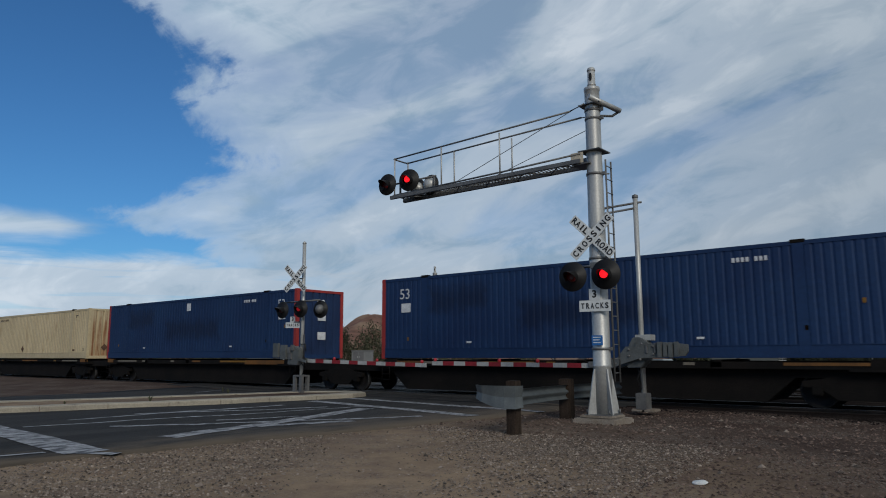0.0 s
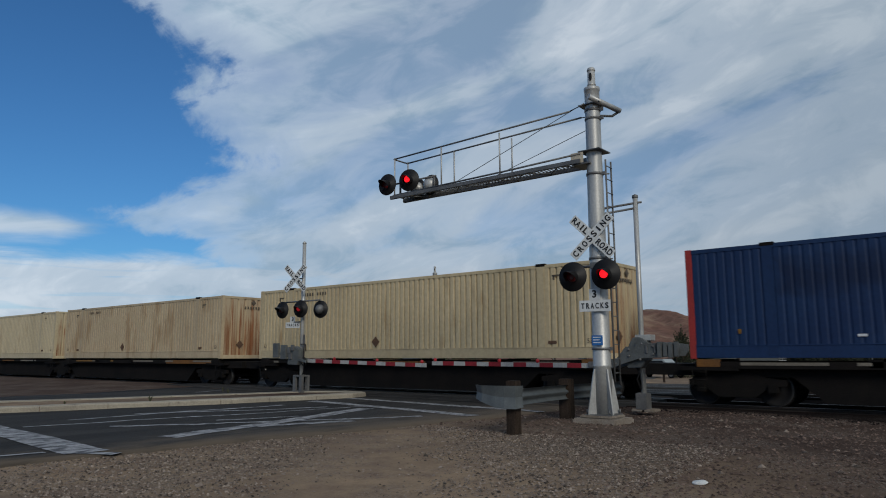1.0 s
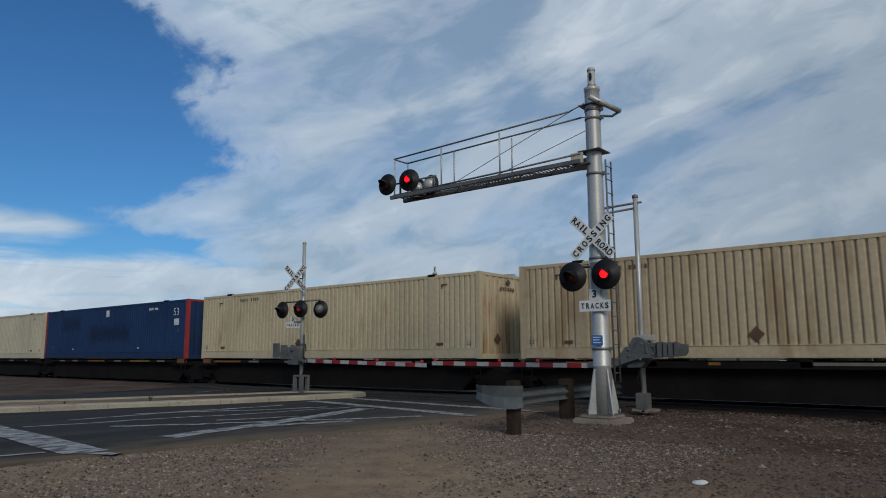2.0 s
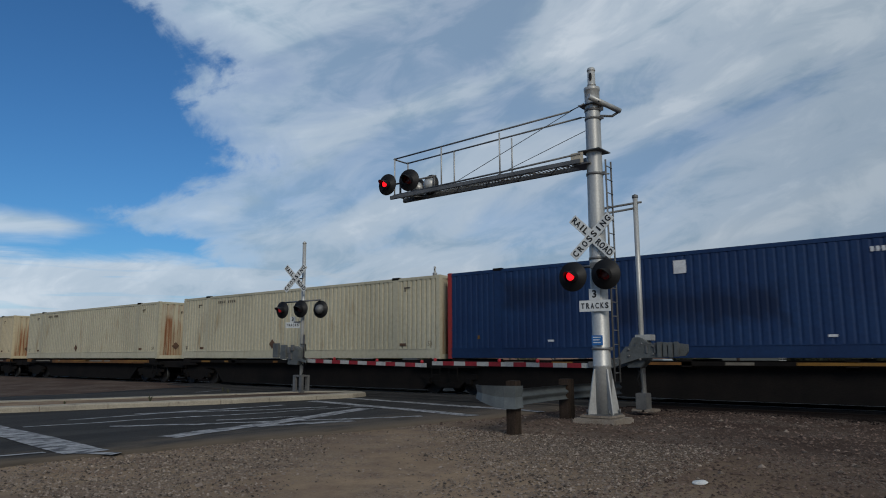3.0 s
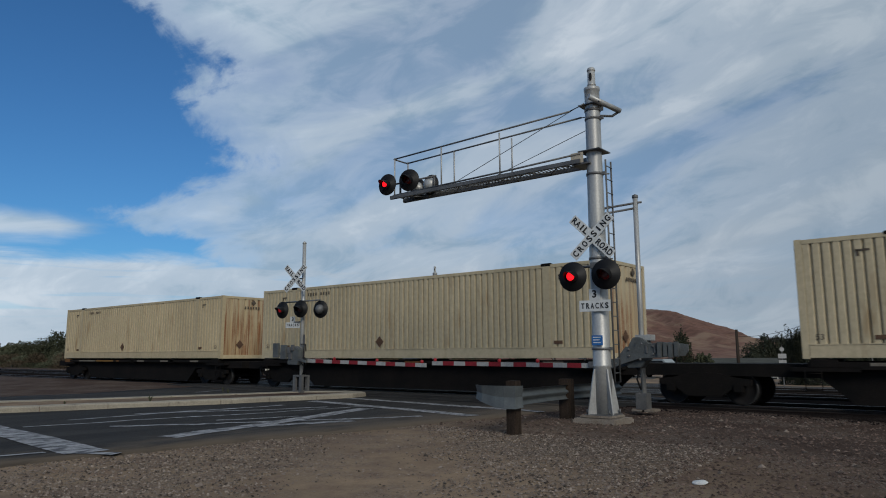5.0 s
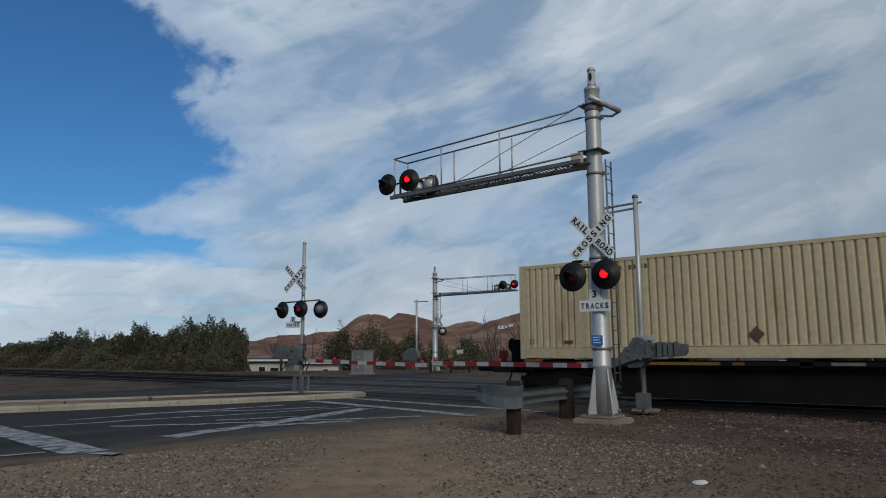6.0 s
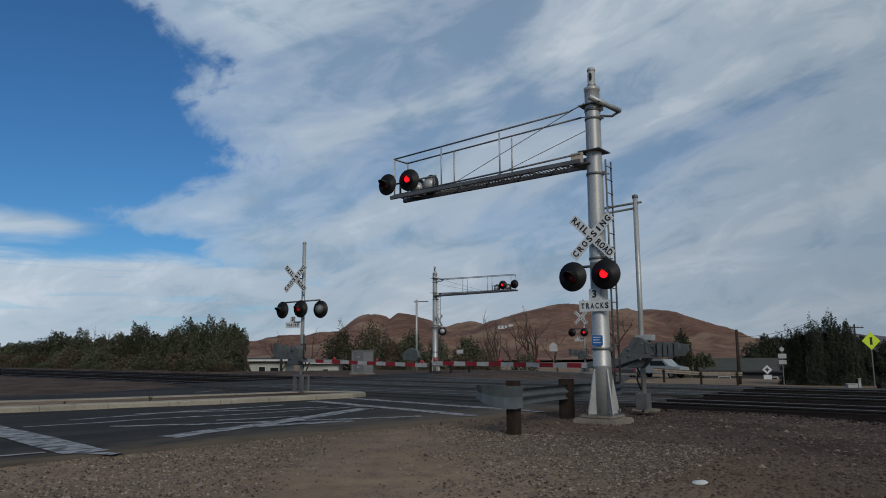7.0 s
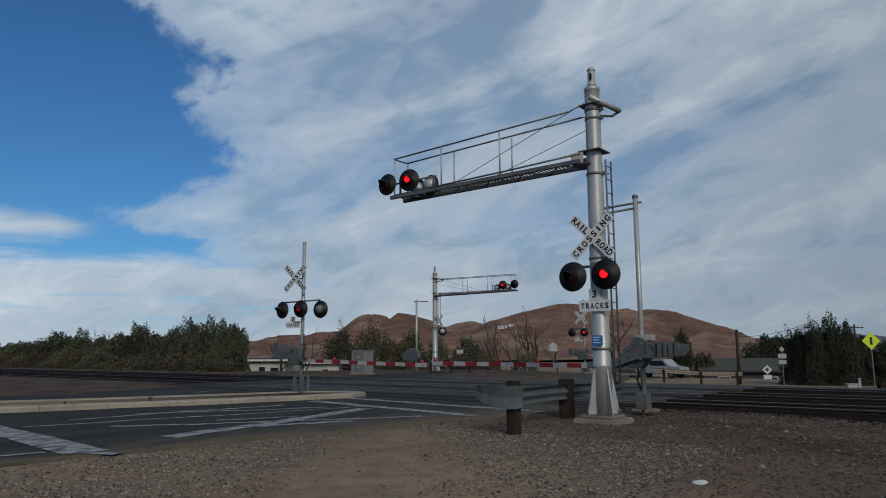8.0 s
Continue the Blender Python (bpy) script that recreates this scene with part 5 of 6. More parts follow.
def make_spine_car(x, i, gap_left, gap_right):
    """Skeleton intermodal car under one container; origin at the middle of the box on the rail top."""
    f = FLOOR - RAIL_TOP
    car = empty("container_car", pose(x + LONG / 2, YC, RAIL_TOP), "black skeleton intermodal rail car rolling on the near track", "rail car", "cars of the train")
    # long gaps carry one shared truck between the boxes, where the spines meet
    a = -LONG / 2 - (gap_left / 2 if 4.2 < gap_left < 4.99 else min(gap_left / 2, 1.25))
    b = LONG / 2 + (gap_right / 2 if gap_right > 4.2 else min(gap_right / 2, 1.25))
    in_a, in_b = (2.4 if 2.2 < gap_left < 4.2 or gap_left > 4.99 else 0.3), (2.4 if 2.2 < gap_right < 4.2 else 0.3)
    # girder made wider and deeper so its black also gives the underframe's shade
    bm = bmesh.new()
    add_prism(bm, [(a, f - 0.12), (a, f - 0.42), (-LONG / 2 + in_a, f - 0.45), (-LONG / 2 + in_a + 0.7, 0.13), (LONG / 2 - in_b - 0.7, 0.13), (LONG / 2 - in_b, f - 0.45), (b, f - 0.42), (b, f - 0.12)], "y", -1.02, 1.02)
    part("spine_beam", bm, M["car_black"], car, "black fish-belly centre girder, widened to take in the shade under the car")
    deep = 0.24 if i in SILLS else 0.17
    for s in (-1, 1):
        bm = bmesh.new()
        add_prism(bm, [(-LONG / 2 + 0.1, f - deep), (LONG / 2 - 0.1, f - deep), (LONG / 2 - 0.1, f - 0.06), (-LONG / 2 + 0.1, f - 0.06)], "y", s * 1.24 - 0.03, s * 1.24 + 0.03)
        sill = part("side_sill", bm, M["car_black"], car, "thin grimy side sill")
        if s < 0 and i in SILLS:
            paint, xa, xb = SILLS[i]
            box_part("sill_panel", (xa, -1.2745, f - 0.235, xb, -1.2695, f - 0.065), M[paint], sill, "grimy painted stretch of the sill")
        if s < 0:
            rnd = random.Random(i * 13 + 5)
            for k in range(6):
                xx = -LONG / 2 + 1.0 + (LONG - 2) * (k + rnd.random() * 0.6) / 6
                w = rnd.choice((0.3, 0.7, 2.0))
                box_part("reflector", (xx, -1.279, f - 0.155, xx + w, -1.275, f - 0.080), rnd.choice((M["yellow"], M["orange_sill"], M["label_dim"], M["label_dim"])), sill, "faded reflective strip")
    for k in range(5):
        xx = -LONG / 2 + 0.35 + (LONG - 0.7) * k / 4
        bm = bmesh.new()
        add_prism(bm, [(-1.27, f - 0.20), (-1.27, f - 0.012), (1.27, f - 0.012), (1.27, f - 0.20), (0.4, f - 0.45), (-0.4, f - 0.45)], "x", xx - 0.14, xx + 0.14)
        part("cross_bearer", bm, M["car_black"], car)
    for s in (-1, 1):
        xx = s * (LONG / 2 - 0.45)
        box_part("end_platform", (xx - 0.75, -1.28, f - 0.30, xx + 0.75, -0.5, f - 0.19), M["car_black"], car, "", 0.01)
        box_part("pedestal", (xx - 0.3, -1.29, f - 0.2, xx + 0.3, -1.12, f - 0.004), M["orange_sill"] if (i + s) % 3 == 0 else M["car_black"], car, "", 0.01)
        for k in range(3):
            tube_part("grab_iron", [(xx + s * 0.25 - 0.18, -1.27, 0.45 + 0.2 * k), (xx + s * 0.25 + 0.18, -1.27, 0.45 + 0.2 * k)], 0.012, M["car_black"], car, sides=6)
        for k in (-0.18, 0.18):
            tube_part("step_rail", [(xx + s * 0.25 + k, -1.27, 0.40), (xx + s * 0.25 + k, -1.27, f - 0.2)], 0.012, M["car_black"], car, sides=6)
    box_part("brake_cylinder", (-1.4, -0.85, 0.45, -0.6, -0.45, 0.75), M["car_black"], car, "", 0.05)
    tube_part("brake_pipe", [(-6, -0.6, 0.5), (6, -0.6, 0.5)], 0.03, M["car_black"], car)
    if 2.2 < gap_left < 4.2 or gap_left > 4.99:
        make_truck(car, -LONG / 2 + 1.05)
        tube_part("coupler", [(a, 0, f - 0.3), (a - max(0.15, gap_left / 2 - 1.25), 0, f - 0.3)], 0.12, M["car_black"], car)
    else:
        make_truck(car, -LONG / 2 - gap_left / 2)
    if 2.2 < gap_right < 4.2:
        make_truck(car, LONG / 2 - 1.05)
        tube_part("coupler", [(b, 0, f - 0.3), (b + max(0.15, gap_right / 2 - 1.25), 0, f - 0.3)], 0.12, M["car_black"], car)
    return car


def rear_fittings(car):
    """Coupler, brake stand and end-of-train marker on the last car."""
    f = FLOOR - RAIL_TOP
    xx = -LONG / 2
    box_part("brake_stand", (xx - 0.75, -0.7, f - 0.1, xx - 0.45, -0.4, f + 0.62), M["car_black"], car, "", 0.02)
    bm = bmesh.new()
    add_lathe(bm, [(0.20, -0.012), (0.225, -0.012), (0.225, 0.012), (0.20, 0.012)], 20, Matrix.Translation((xx - 0.80, -0.55, f + 0.45)) @ Matrix.Rotation(radians(90), 4, "Y"))
    part("brake_wheel", bm, M["car_black"], car)
    box_part("coupler_head", (xx - 1.65, -0.16, f - 0.45, xx - 1.2, 0.16, f - 0.1), M["car_black"], car, "", 0.04)
    box_part("marker_unit", (xx - 1.62, -0.13, f - 0.12, xx - 1.42, 0.13, f + 0.28), M["red_stripe"], car, "red end-of-train device", 0.02)
    tube_part("air_hose", [(xx - 1.3, 0.2, f - 0.4), (xx - 1.45, 0.22, f - 0.75), (xx - 1.55, 0.2, f - 0.95)], 0.03, M["black"], car)


M["label_dim"] = material("dim_strip", (0.17, 0.15, 0.12), 0.7)
TRAIN = []
for i, (x, kind) in enumerate(BOXES):
    gl = BOXES[i][0] - (BOXES[i + 1][0] + LONG) if i + 1 < len(BOXES) else 5.0
    gr = (BOXES[i - 1][0]) - (x + LONG) if i else 2.4
    TRAIN.append(make_spine_car(x, i, gl, gr))
    TRAIN.append(make_container(x, kind, i))
rear_fittings(TRAIN[-2])

# ---- beyond the tracks ----
far_mast = make_cantilever("cantilever_signal", pose(-33.0, 39.8, 0.1), "distant silver cantilever railway signal with arm over the far road", 1, ("far_left", "far_right"), 7.1, False)
make_median_signal(pose(-24.45, 46.6, 0.1), "distant slim silver railway crossing signal with red lamps", ("far_left", "far_right"), arm=False)


def far_gate():
    g = empty("crossing_gate", pose(-34.1, 39.0, 0.1), "distant grey gate mechanism and pole with lowered arm", "crossing gate", "crossing gates")
    tube_part("pole", [(0, 0, 0), (0, 0, 5.3)], 0.075, M["galv"], g, "silver pole", 12)
    tube_part("cross_bar", [(-0.25, 0, 5.15), (0.85, 0.3, 5.15)], 0.035, M["galv_dark"], g)
    bm = bmesh.new()
    add_prism(bm, [(-1.0, 0.9), (0.3, 0.85), (0.5, 1.1), (0.3, 1.6), (-0.4, 1.75), (-1.0, 1.4)], "y", -0.4, -0.08)
    part("mechanism_case", bm, M["gate_grey"], g, "grey gate motor case")
    gate_arm(g, 0.5, 7.0, 0.70, 0.62, -0.2, (0.3, 0.6, 0.95))
    return g


far_gate()


M["cabinet_silver"] = material("dull_silver_cabinet_paint", (0.13, 0.135, 0.14), 0.55, 0.1, second=(0.10, 0.104, 0.108), scale=2, fine_amt=0.1)
M["cabinet_door"] = material("dull_grey_door_paint", (0.085, 0.088, 0.095), 0.55, 0.1, scale=2, fine_amt=0.1)


def make_cabinet(x, y):
    c = empty("equipment_cabinet", pose(x, y, ground_height(x, y), 0, 0, 44), "silver two-door railway equipment cabinet on a concrete pad", "equipment cabinet")
    box_part("pad", (-0.85, -0.5, -0.3, 0.85, 0.5, 0.06), M["footing"], c)
    box_part("body", (-0.72, -0.38, 0.05, 0.72, 0.38, 1.52), M["cabinet_silver"], c, "", 0.02)
    box_part("top_cover", (-0.76, -0.42, 1.52, 0.76, 0.42, 1.58), M["cabinet_silver"], c, "", 0.01)
    for s in (0, 1):
        for k in (0, 1):
            d = box_part("door", (-0.62 + 0.36 * s, -0.40, 0.15 + 0.68 * k, -0.28 + 0.36 * s, -0.38, 0.78 + 0.68 * k), M["cabinet_door"], c, "darker recessed door panel", 0.006)
            box_part("handle", (-0.33 + 0.1 * s, -0.42, 0.42 + 0.68 * k, -0.31 + 0.1 * s, -0.40, 0.52 + 0.68 * k), M["galv"], d)


make_cabinet(-34.2, 33.6)
make_guardrail("guardrail", [(-31.4, 37.4, 0.75), (-30.9, 39.0, 0.75), (-30.5, 40.6, 0.75)], [(-31.6, 37.0), (-31.0, 39.0), (-30.4, 40.9)], "distant galvanised guardrail beside the far road")
make_guardrail("guardrail", [(-20.6, 51.6, 0.95), (-18.4, 53.2, 0.95), (-16.3, 54.9, 0.95)], [(-21.2, 51.2), (-18.4, 53.3), (-16.0, 55.2)], "weathered guardrail along the far road", z=0.85, beam="footing")

M["stucco"] = material("pale_stucco", (0.42, 0.43, 0.40), 0.9, second=(0.33, 0.34, 0.31), scale=0.8)
M["roof_grey"] = material("grey_shingle_roof", (0.075, 0.077, 0.068), 0.9, second=(0.05, 0.052, 0.046), scale=1.0, stretch=(1, 4, 1))
M["dark_wall"] = material("shaded_wall_paint", (0.06, 0.06, 0.065), 0.9)
M["glass_dark"] = material("dark_window_glass", (0.02, 0.024, 0.028), 0.12)
M["trim_white"] = material("white_trim_paint", (0.6, 0.6, 0.58), 0.7)


def make_house(x, y, turn, w, d, wall_h, roof_h, label, wall_mat, openings):
    """Low house: wall, pitched roof with eaves, doors and windows on the side that faces the road."""
    h = empty("house", pose(x, y, ground_height(x, y) - 0.5, 0, 0, turn), label, "house", "houses beyond the tracks")
    bm = bmesh.new()
    add_box(bm, -w / 2, -d / 2, -0.3, w / 2, d / 2, wall_h)
    part("wall", bm, wall_mat, h)
    bm = bmesh.new()
    e = 0.5
    add_prism(bm, [(-d / 2 - e, wall_h - 0.02), (d / 2 + e, wall_h - 0.02), (d / 2 + e, wall_h + 0.12), (0, wall_h + roof_h + 0.12), (-d / 2 - e, wall_h + 0.12)], "x", -w / 2 - e, w / 2 + e)
    part("roof", bm, M["roof_grey"], h)
    box_part("fascia", (-w / 2 - e, -d / 2 - e - 0.03, wall_h - 0.05, w / 2 + e, -d / 2 - e - 0.003, wall_h + 0.14), M["trim_white"] if wall_mat is M["stucco"] else wall_mat, h)
    for kind, cx, ww, z0, z1 in openings:
        o = box_part(kind, (cx - ww / 2, -d / 2 - 0.05, z0, cx + ww / 2, -d / 2 - 0.003, z1), M["trim_white"], h, "", 0.01)
        box_part("pane", (cx - ww / 2 + 0.07, -d / 2 - 0.06, z0 + 0.07, cx + ww / 2 - 0.07, -d / 2 - 0.048, z1 - 0.07), M["glass_dark"], o)


make_house(-63.5, 47.5, 40, 5.6, 5, 2.45, 0.2, "low pale flat-roofed house behind the tracks", M["stucco"], [("window", -1.6, 1.0, 0.9, 1.8), ("door", 0.4, 0.8, 0.05, 1.9), ("window", 1.7, 1.0, 0.9, 1.8)])
make_house(-55.9, 49.3, 40, 3.6, 4, 2.35, 0.25, "small pale shed-like house behind the tracks", M["stucco"], [("window", -0.9, 0.8, 0.8, 1.7), ("door", 0.5, 0.7, 0.05, 1.8)])
make_house(-23.0, 80.5, 22, 9.0, 8, 2.2, 1.25, "low dark house with grey shingle roof", M["dark_wall"], [("window", -2.5, 1.2, 0.8, 1.7), ("window", 2.0, 1.2, 0.8, 1.7)])

# ---- vehicles ----
M["truck_paint"] = material("pale_green_white_paint", (0.27, 0.30, 0.31), 0.35, second=(0.23, 0.26, 0.265), scale=1)
M["suv_paint"] = material("dark_grey_car_paint", (0.035, 0.037, 0.045), 0.3)
M["tyre"] = material("tyre_rubber", (0.018, 0.018, 0.018), 0.85)
M["lamp_red"] = material("red_tail_lens", (0.25, 0.01, 0.01), 0.3)


def make_vehicle(name, m, profile, paint, width, label, wheels, windows, category):
    """A parked vehicle: body from its side outline, wheels, windows, lights."""
    v = empty(name, m, label, category, "parked vehicles")
    bm = bmesh.new()
    add_prism(bm, profile, "y", -width / 2, width / 2)
    bmesh.ops.bevel(bm, geom=list(bm.edges), offset=0.05, segments=2, affect="EDGES")
    part("body", bm, paint, v)
    for x in wheels:
        for s in (-1, 1):
            bm = bmesh.new()
            add_lathe(bm, [(0.2, -0.1), (0.33, -0.1), (0.36, -0.07), (0.36, 0.07), (0.33, 0.1), (0.2, 0.1)], 20, Matrix.Rotation(radians(90), 4, "X"))
            w = part("wheel", bm, M["tyre"], v, "black tyre", pose(x, s * (width / 2 - 0.08), 0.36))
            bm = bmesh.new()
            add_lathe(bm, [(0.21, -0.105), (0.06, -0.09), (0.06, 0.09), (0.21, 0.105)], 14, Matrix.Rotation(radians(90), 4, "X"))
            part("rim", bm, M["galv_dark"], w, "grey metal rim")
    for poly in windows:
        for s in (-1, 1):
            bm = bmesh.new()
            add_prism(bm, poly, "y", s * width / 2 - 0.01, s * width / 2 + 0.01)
            part("window", bm, M["glass_dark"], v)
    ends = [p[0] for p in profile]
    for s in (-1, 1):
        box_part("tail_light", (max(ends) - 0.03, s * (width / 2 - 0.14) - 0.06, 0.75, max(ends) + 0.01, s * (width / 2 - 0.14) + 0.06, 1.05), M["lamp_red"], v)
        box_part("headlight", (min(ends) - 0.01, s * (width / 2 - 0.2) - 0.1, 0.72, min(ends) + 0.03, s * (width / 2 - 0.2) + 0.1, 0.88), M["galv"], v)
    box_part("bumper", (max(ends) - 0.02, -width / 2 + 0.05, 0.42, max(ends) + 0.12, width / 2 - 0.05, 0.62), M["galv_dark"], v, "", 0.03)
    return v


def on_ground(x, y, turn, up=0.0):
    return pose(x, y, ground_height(x, y) + up, 0, 0, turn)


make_vehicle("pickup_truck", on_ground(-27.8, 68.6, 172, 0.0), [(-2.7, 0.45), (2.7, 0.45), (2.75, 1.12), (0.75, 1.15), (0.6, 1.8), (-0.9, 1.85), (-1.5, 1.2), (-2.7, 1.05)], M["truck_paint"], 1.9,
             "pale green-white pickup truck parked beyond the crossing", (-1.75, 1.7), [[(-1.25, 1.2), (0.5, 1.2), (0.48, 1.68), (-0.85, 1.70)]], "pickup truck")
make_vehicle("parked_car", on_ground(-28.9, 62.6, -60, 0.0), [(-2.2, 0.4), (2.2, 0.4), (2.25, 0.95), (1.9, 1.55), (-0.6, 1.6), (-1.3, 1.0), (-2.2, 0.85)], M["suv_paint"], 1.8,
             "dark grey car parked beside the far road", (-1.35, 1.35), [[(-1.0, 1.02), (1.9, 1.02), (1.7, 1.45), (-0.6, 1.48)]], "car")

# ---- poles and signs ----
M["pole_wood"] = material("dark_pole_wood", (0.045, 0.035, 0.028), 0.9, scale=3, stretch=(6, 6, 0.6))
M["sign_lime"] = material("fluorescent_yellow_green_sheeting", (0.50, 0.66, 0.03), 0.5, second=(0.44, 0.60, 0.03), scale=3, fine_amt=0.05)


def utility_pole(x, y, height, arm, label):
    p = empty("utility_pole", on_ground(x, y, 40), label, "utility pole", "utility poles")
    bm = bmesh.new()
    add_tube(bm, [(0, 0, -0.3), (0, 0, height)], 0.13, 10, radii=[0.15, 0.10])
    part("pole", bm, M["pole_wood"], p)
    if arm:
        box_part("cross_arm", (-1.25, -0.06, height - 0.55, 1.25, 0.06, height - 0.42), M["pole_wood"], p)
        for k in (-1.1, -0.5, 0.5, 1.1):
            tube_part("insulator", [(k, 0, height - 0.42), (k, 0, height - 0.22)], 0.045, M["galv_dark"], p, sides=8)
    return p


utility_pole(-16.8, 57.1, 4.2, False, "bare dark wooden utility pole by the far road")
utility_pole(-17.1, 111.7, 7.5, True, "wooden utility pole with crossarm in the distance")
utility_pole(-58, 45.5, 3.2, False, "short dark wooden pole among the houses")


def sag_wire(a, b, sag):
    bm = bmesh.new()
    pts = [Vector(a).lerp(Vector(b), i / 16) - Vector((0, 0, sag * 4 * (i / 16) * (1 - i / 16))) for i in range(17)]
    add_tube(bm, pts, 0.016, 5)
    tagged(part("overhead_wire", bm, M["black"]), "thin black overhead wire between poles", "overhead wire", "overhead wires")


sag_wire((-16.8, 57.1, 2.65), (-11.9, 60.5, 3.9), 0.35)


def sign_post(x, y, height, boards, label, turn=35):
    s = empty("road_sign", on_ground(x, y, turn), label, "road sign", "road signs")
    box_part("post", (-0.03, -0.03, -0.2, 0.03, 0.03, height), M["galv_dark"], s)
    for k, (shape, cz, size, mat, txt) in enumerate(boards):
        bm = bmesh.new()
        if shape == "diamond":
            add_prism(bm, [(0, cz - size), (size, cz), (0, cz + size), (-size, cz)], "y", -0.05, -0.035)
        elif shape == "octagon":
            add_prism(bm, [(size * math.cos(radians(22.5 + 45 * i)), cz + size * math.sin(radians(22.5 + 45 * i))) for i in range(8)], "y", -0.05, -0.035)
        elif shape == "house":
            add_prism(bm, [(-size, cz - size), (size, cz - size), (size, cz + size * 0.5), (0, cz + size * 1.3), (-size, cz + size * 0.5)], "y", -0.05, -0.035)
        else:
            add_prism(bm, [(-size, cz - size * 0.6), (size, cz - size * 0.6), (size, cz + size * 0.6), (-size, cz + size * 0.6)], "y", -0.05, -0.035)
        board = part("board", bm, mat, s)
        if txt:
            box_part("symbol", (-size * 0.14, -0.056, cz - size * 0.42, size * 0.14, -0.0515, cz + size * 0.42), M["letter"], board, "plain dark symbol bar", 0.0)
            if shape == "diamond" and mat is M["sign_white"]:
                box_part("symbol", (-size * 0.42, -0.0565, cz - size * 0.13, size * 0.42, -0.052, cz + size * 0.13), M["letter"], board)
    return s


sign_post(-7.6, 55.5, 3.6, [("diamond", 3.15, 0.60, M["sign_lime"], True)], "bright yellow-green diamond warning sign on a post")
sign_post(-14.0, 54.2, 1.4, [("diamond", 1.18, 0.33, M["sign_white"], True), ("plate", 0.66, 0.26, M["sign_white"], False)], "small white diamond sign with a plate below", 20)
sign_post(-13.1, 54.9, 2.9, [("octagon", 2.62, 0.16, M["white_stripe"], False), ("plate", 2.15, 0.27, M["white_stripe"], False), ("plate", 1.72, 0.25, M["white_stripe"], False)], "pale stacked road sign plates on a post", 20)
sign_post(-32.0, 55.1, 2.9, [("house", 2.45, 0.36, M["white_stripe"], False)], "pale pointed sign back on a post")
sign_post(-40.5, 52.5, 2.2, [("plate", 2.0, 0.3, M["white_stripe"], False)], "small pale sign on a thin post")


def junk_box(x, y, w, h, mat, label, cat, name):
    b = empty(name, on_ground(x, y, 30), label, cat)
    box_part("body", (-w / 2, -w / 3, -0.05, w / 2, w / 3, h), mat, b, "", 0.02)
    box_part("lid", (-w / 2 - 0.03, -w / 3 - 0.03, h, w / 2 + 0.03, w / 3 + 0.03, h + 0.06), mat, b, "", 0.01)


junk_box(-8.6, 53.2, 0.62, 0.30, M["white_stripe"], "white utility box beside the far road", "utility box", "utility_box")
junk_box(-8.3, 54.3, 0.16, 0.62, M["white_stripe"], "narrow white roadside box", "utility box", "utility_box")
junk_box(-6.6, 53.2, 1.0, 0.3, M["post_wood"], "low brown crate beside the road", "crate", "crate")

# ---- plants ----
M["leaf"] = material("olive_foliage", (0.088, 0.092, 0.058), 0.85, second=(0.056, 0.060, 0.038), scale=0.6, by_island=0.45)
M["leaf_dark"] = material("dark_evergreen_foliage", (0.074, 0.080, 0.049), 0.85, second=(0.044, 0.049, 0.031), scale=0.5, by_island=0.35)
M["leaf_black"] = material("blackish_evergreen_foliage", (0.048, 0.053, 0.036), 0.9, second=(0.028, 0.032, 0.022), scale=0.5, by_island=0.35)
M["leaf_dry"] = material("dry_brush_foliage", (0.090, 0.068, 0.044), 0.85, second=(0.045, 0.038, 0.027), scale=0.5, by_island=0.45)
M["bark"] = material("grey_brown_bark", (0.075, 0.055, 0.042), 0.9, second=(0.045, 0.034, 0.028), scale=3, stretch=(4, 4, 0.6))


def crown_mesh(rnd, height, width, count, size):
    """Small bent leaf clumps filling one crown with a ragged, lobed outline and gaps."""
    verts, faces = [], []
    shift = Vector((rnd.uniform(0, 50), rnd.uniform(0, 50), rnd.uniform(0, 50)))
    lo, hi = -0.22 * height, 0.96 * height
    mid, half = (lo + hi) / 2, (hi - lo) / 2
    for _ in range(count):
        d = Vector((rnd.gauss(0, 1), rnd.gauss(0, 1), rnd.gauss(0, 1))).normalized()
        lobes = 0.80 + 0.42 * noise.noise(d * 1.7 + shift) + 0.30 * noise.noise(d * 4.0 + shift) + 0.12 * noise.noise(d * 11.0 + shift)
        r = lobes * (1.0 - 0.55 * rnd.random() ** 2.2)
        taper = 1.0 - 0.22 * d.z if d.z > 0 else 1.0 + 0.75 * d.z * d.z / max(0.3, 1.0 - d.z * d.z)
        c = Vector((d.x * r * width / 2 * taper, d.y * r * width / 2 * taper, mid + d.z * r * half * 1.0))
        if noise.noise(c * 1.4 + shift) < -0.42 or c.z < 0.02:
            continue
        a = Vector((rnd.gauss(0, 1), rnd.gauss(0, 1), rnd.gauss(0, 1))).normalized()
        b = a.orthogonal().normalized()
        s = size * rnd.uniform(0.5, 1.3)
        n = len(verts)
        k = a.cross(b) * s * 0.35
        verts += [c - a * s, c + b * s * 0.55 + k, c + a * s, c - b * s * 0.55 + k * 0.3]
        faces += [(n, n + 1, n + 2), (n, n + 2, n + 3)]
    me = bpy.data.meshes.new("crown")
    me.from_pydata([tuple(v) for v in verts], [], faces)
    return me


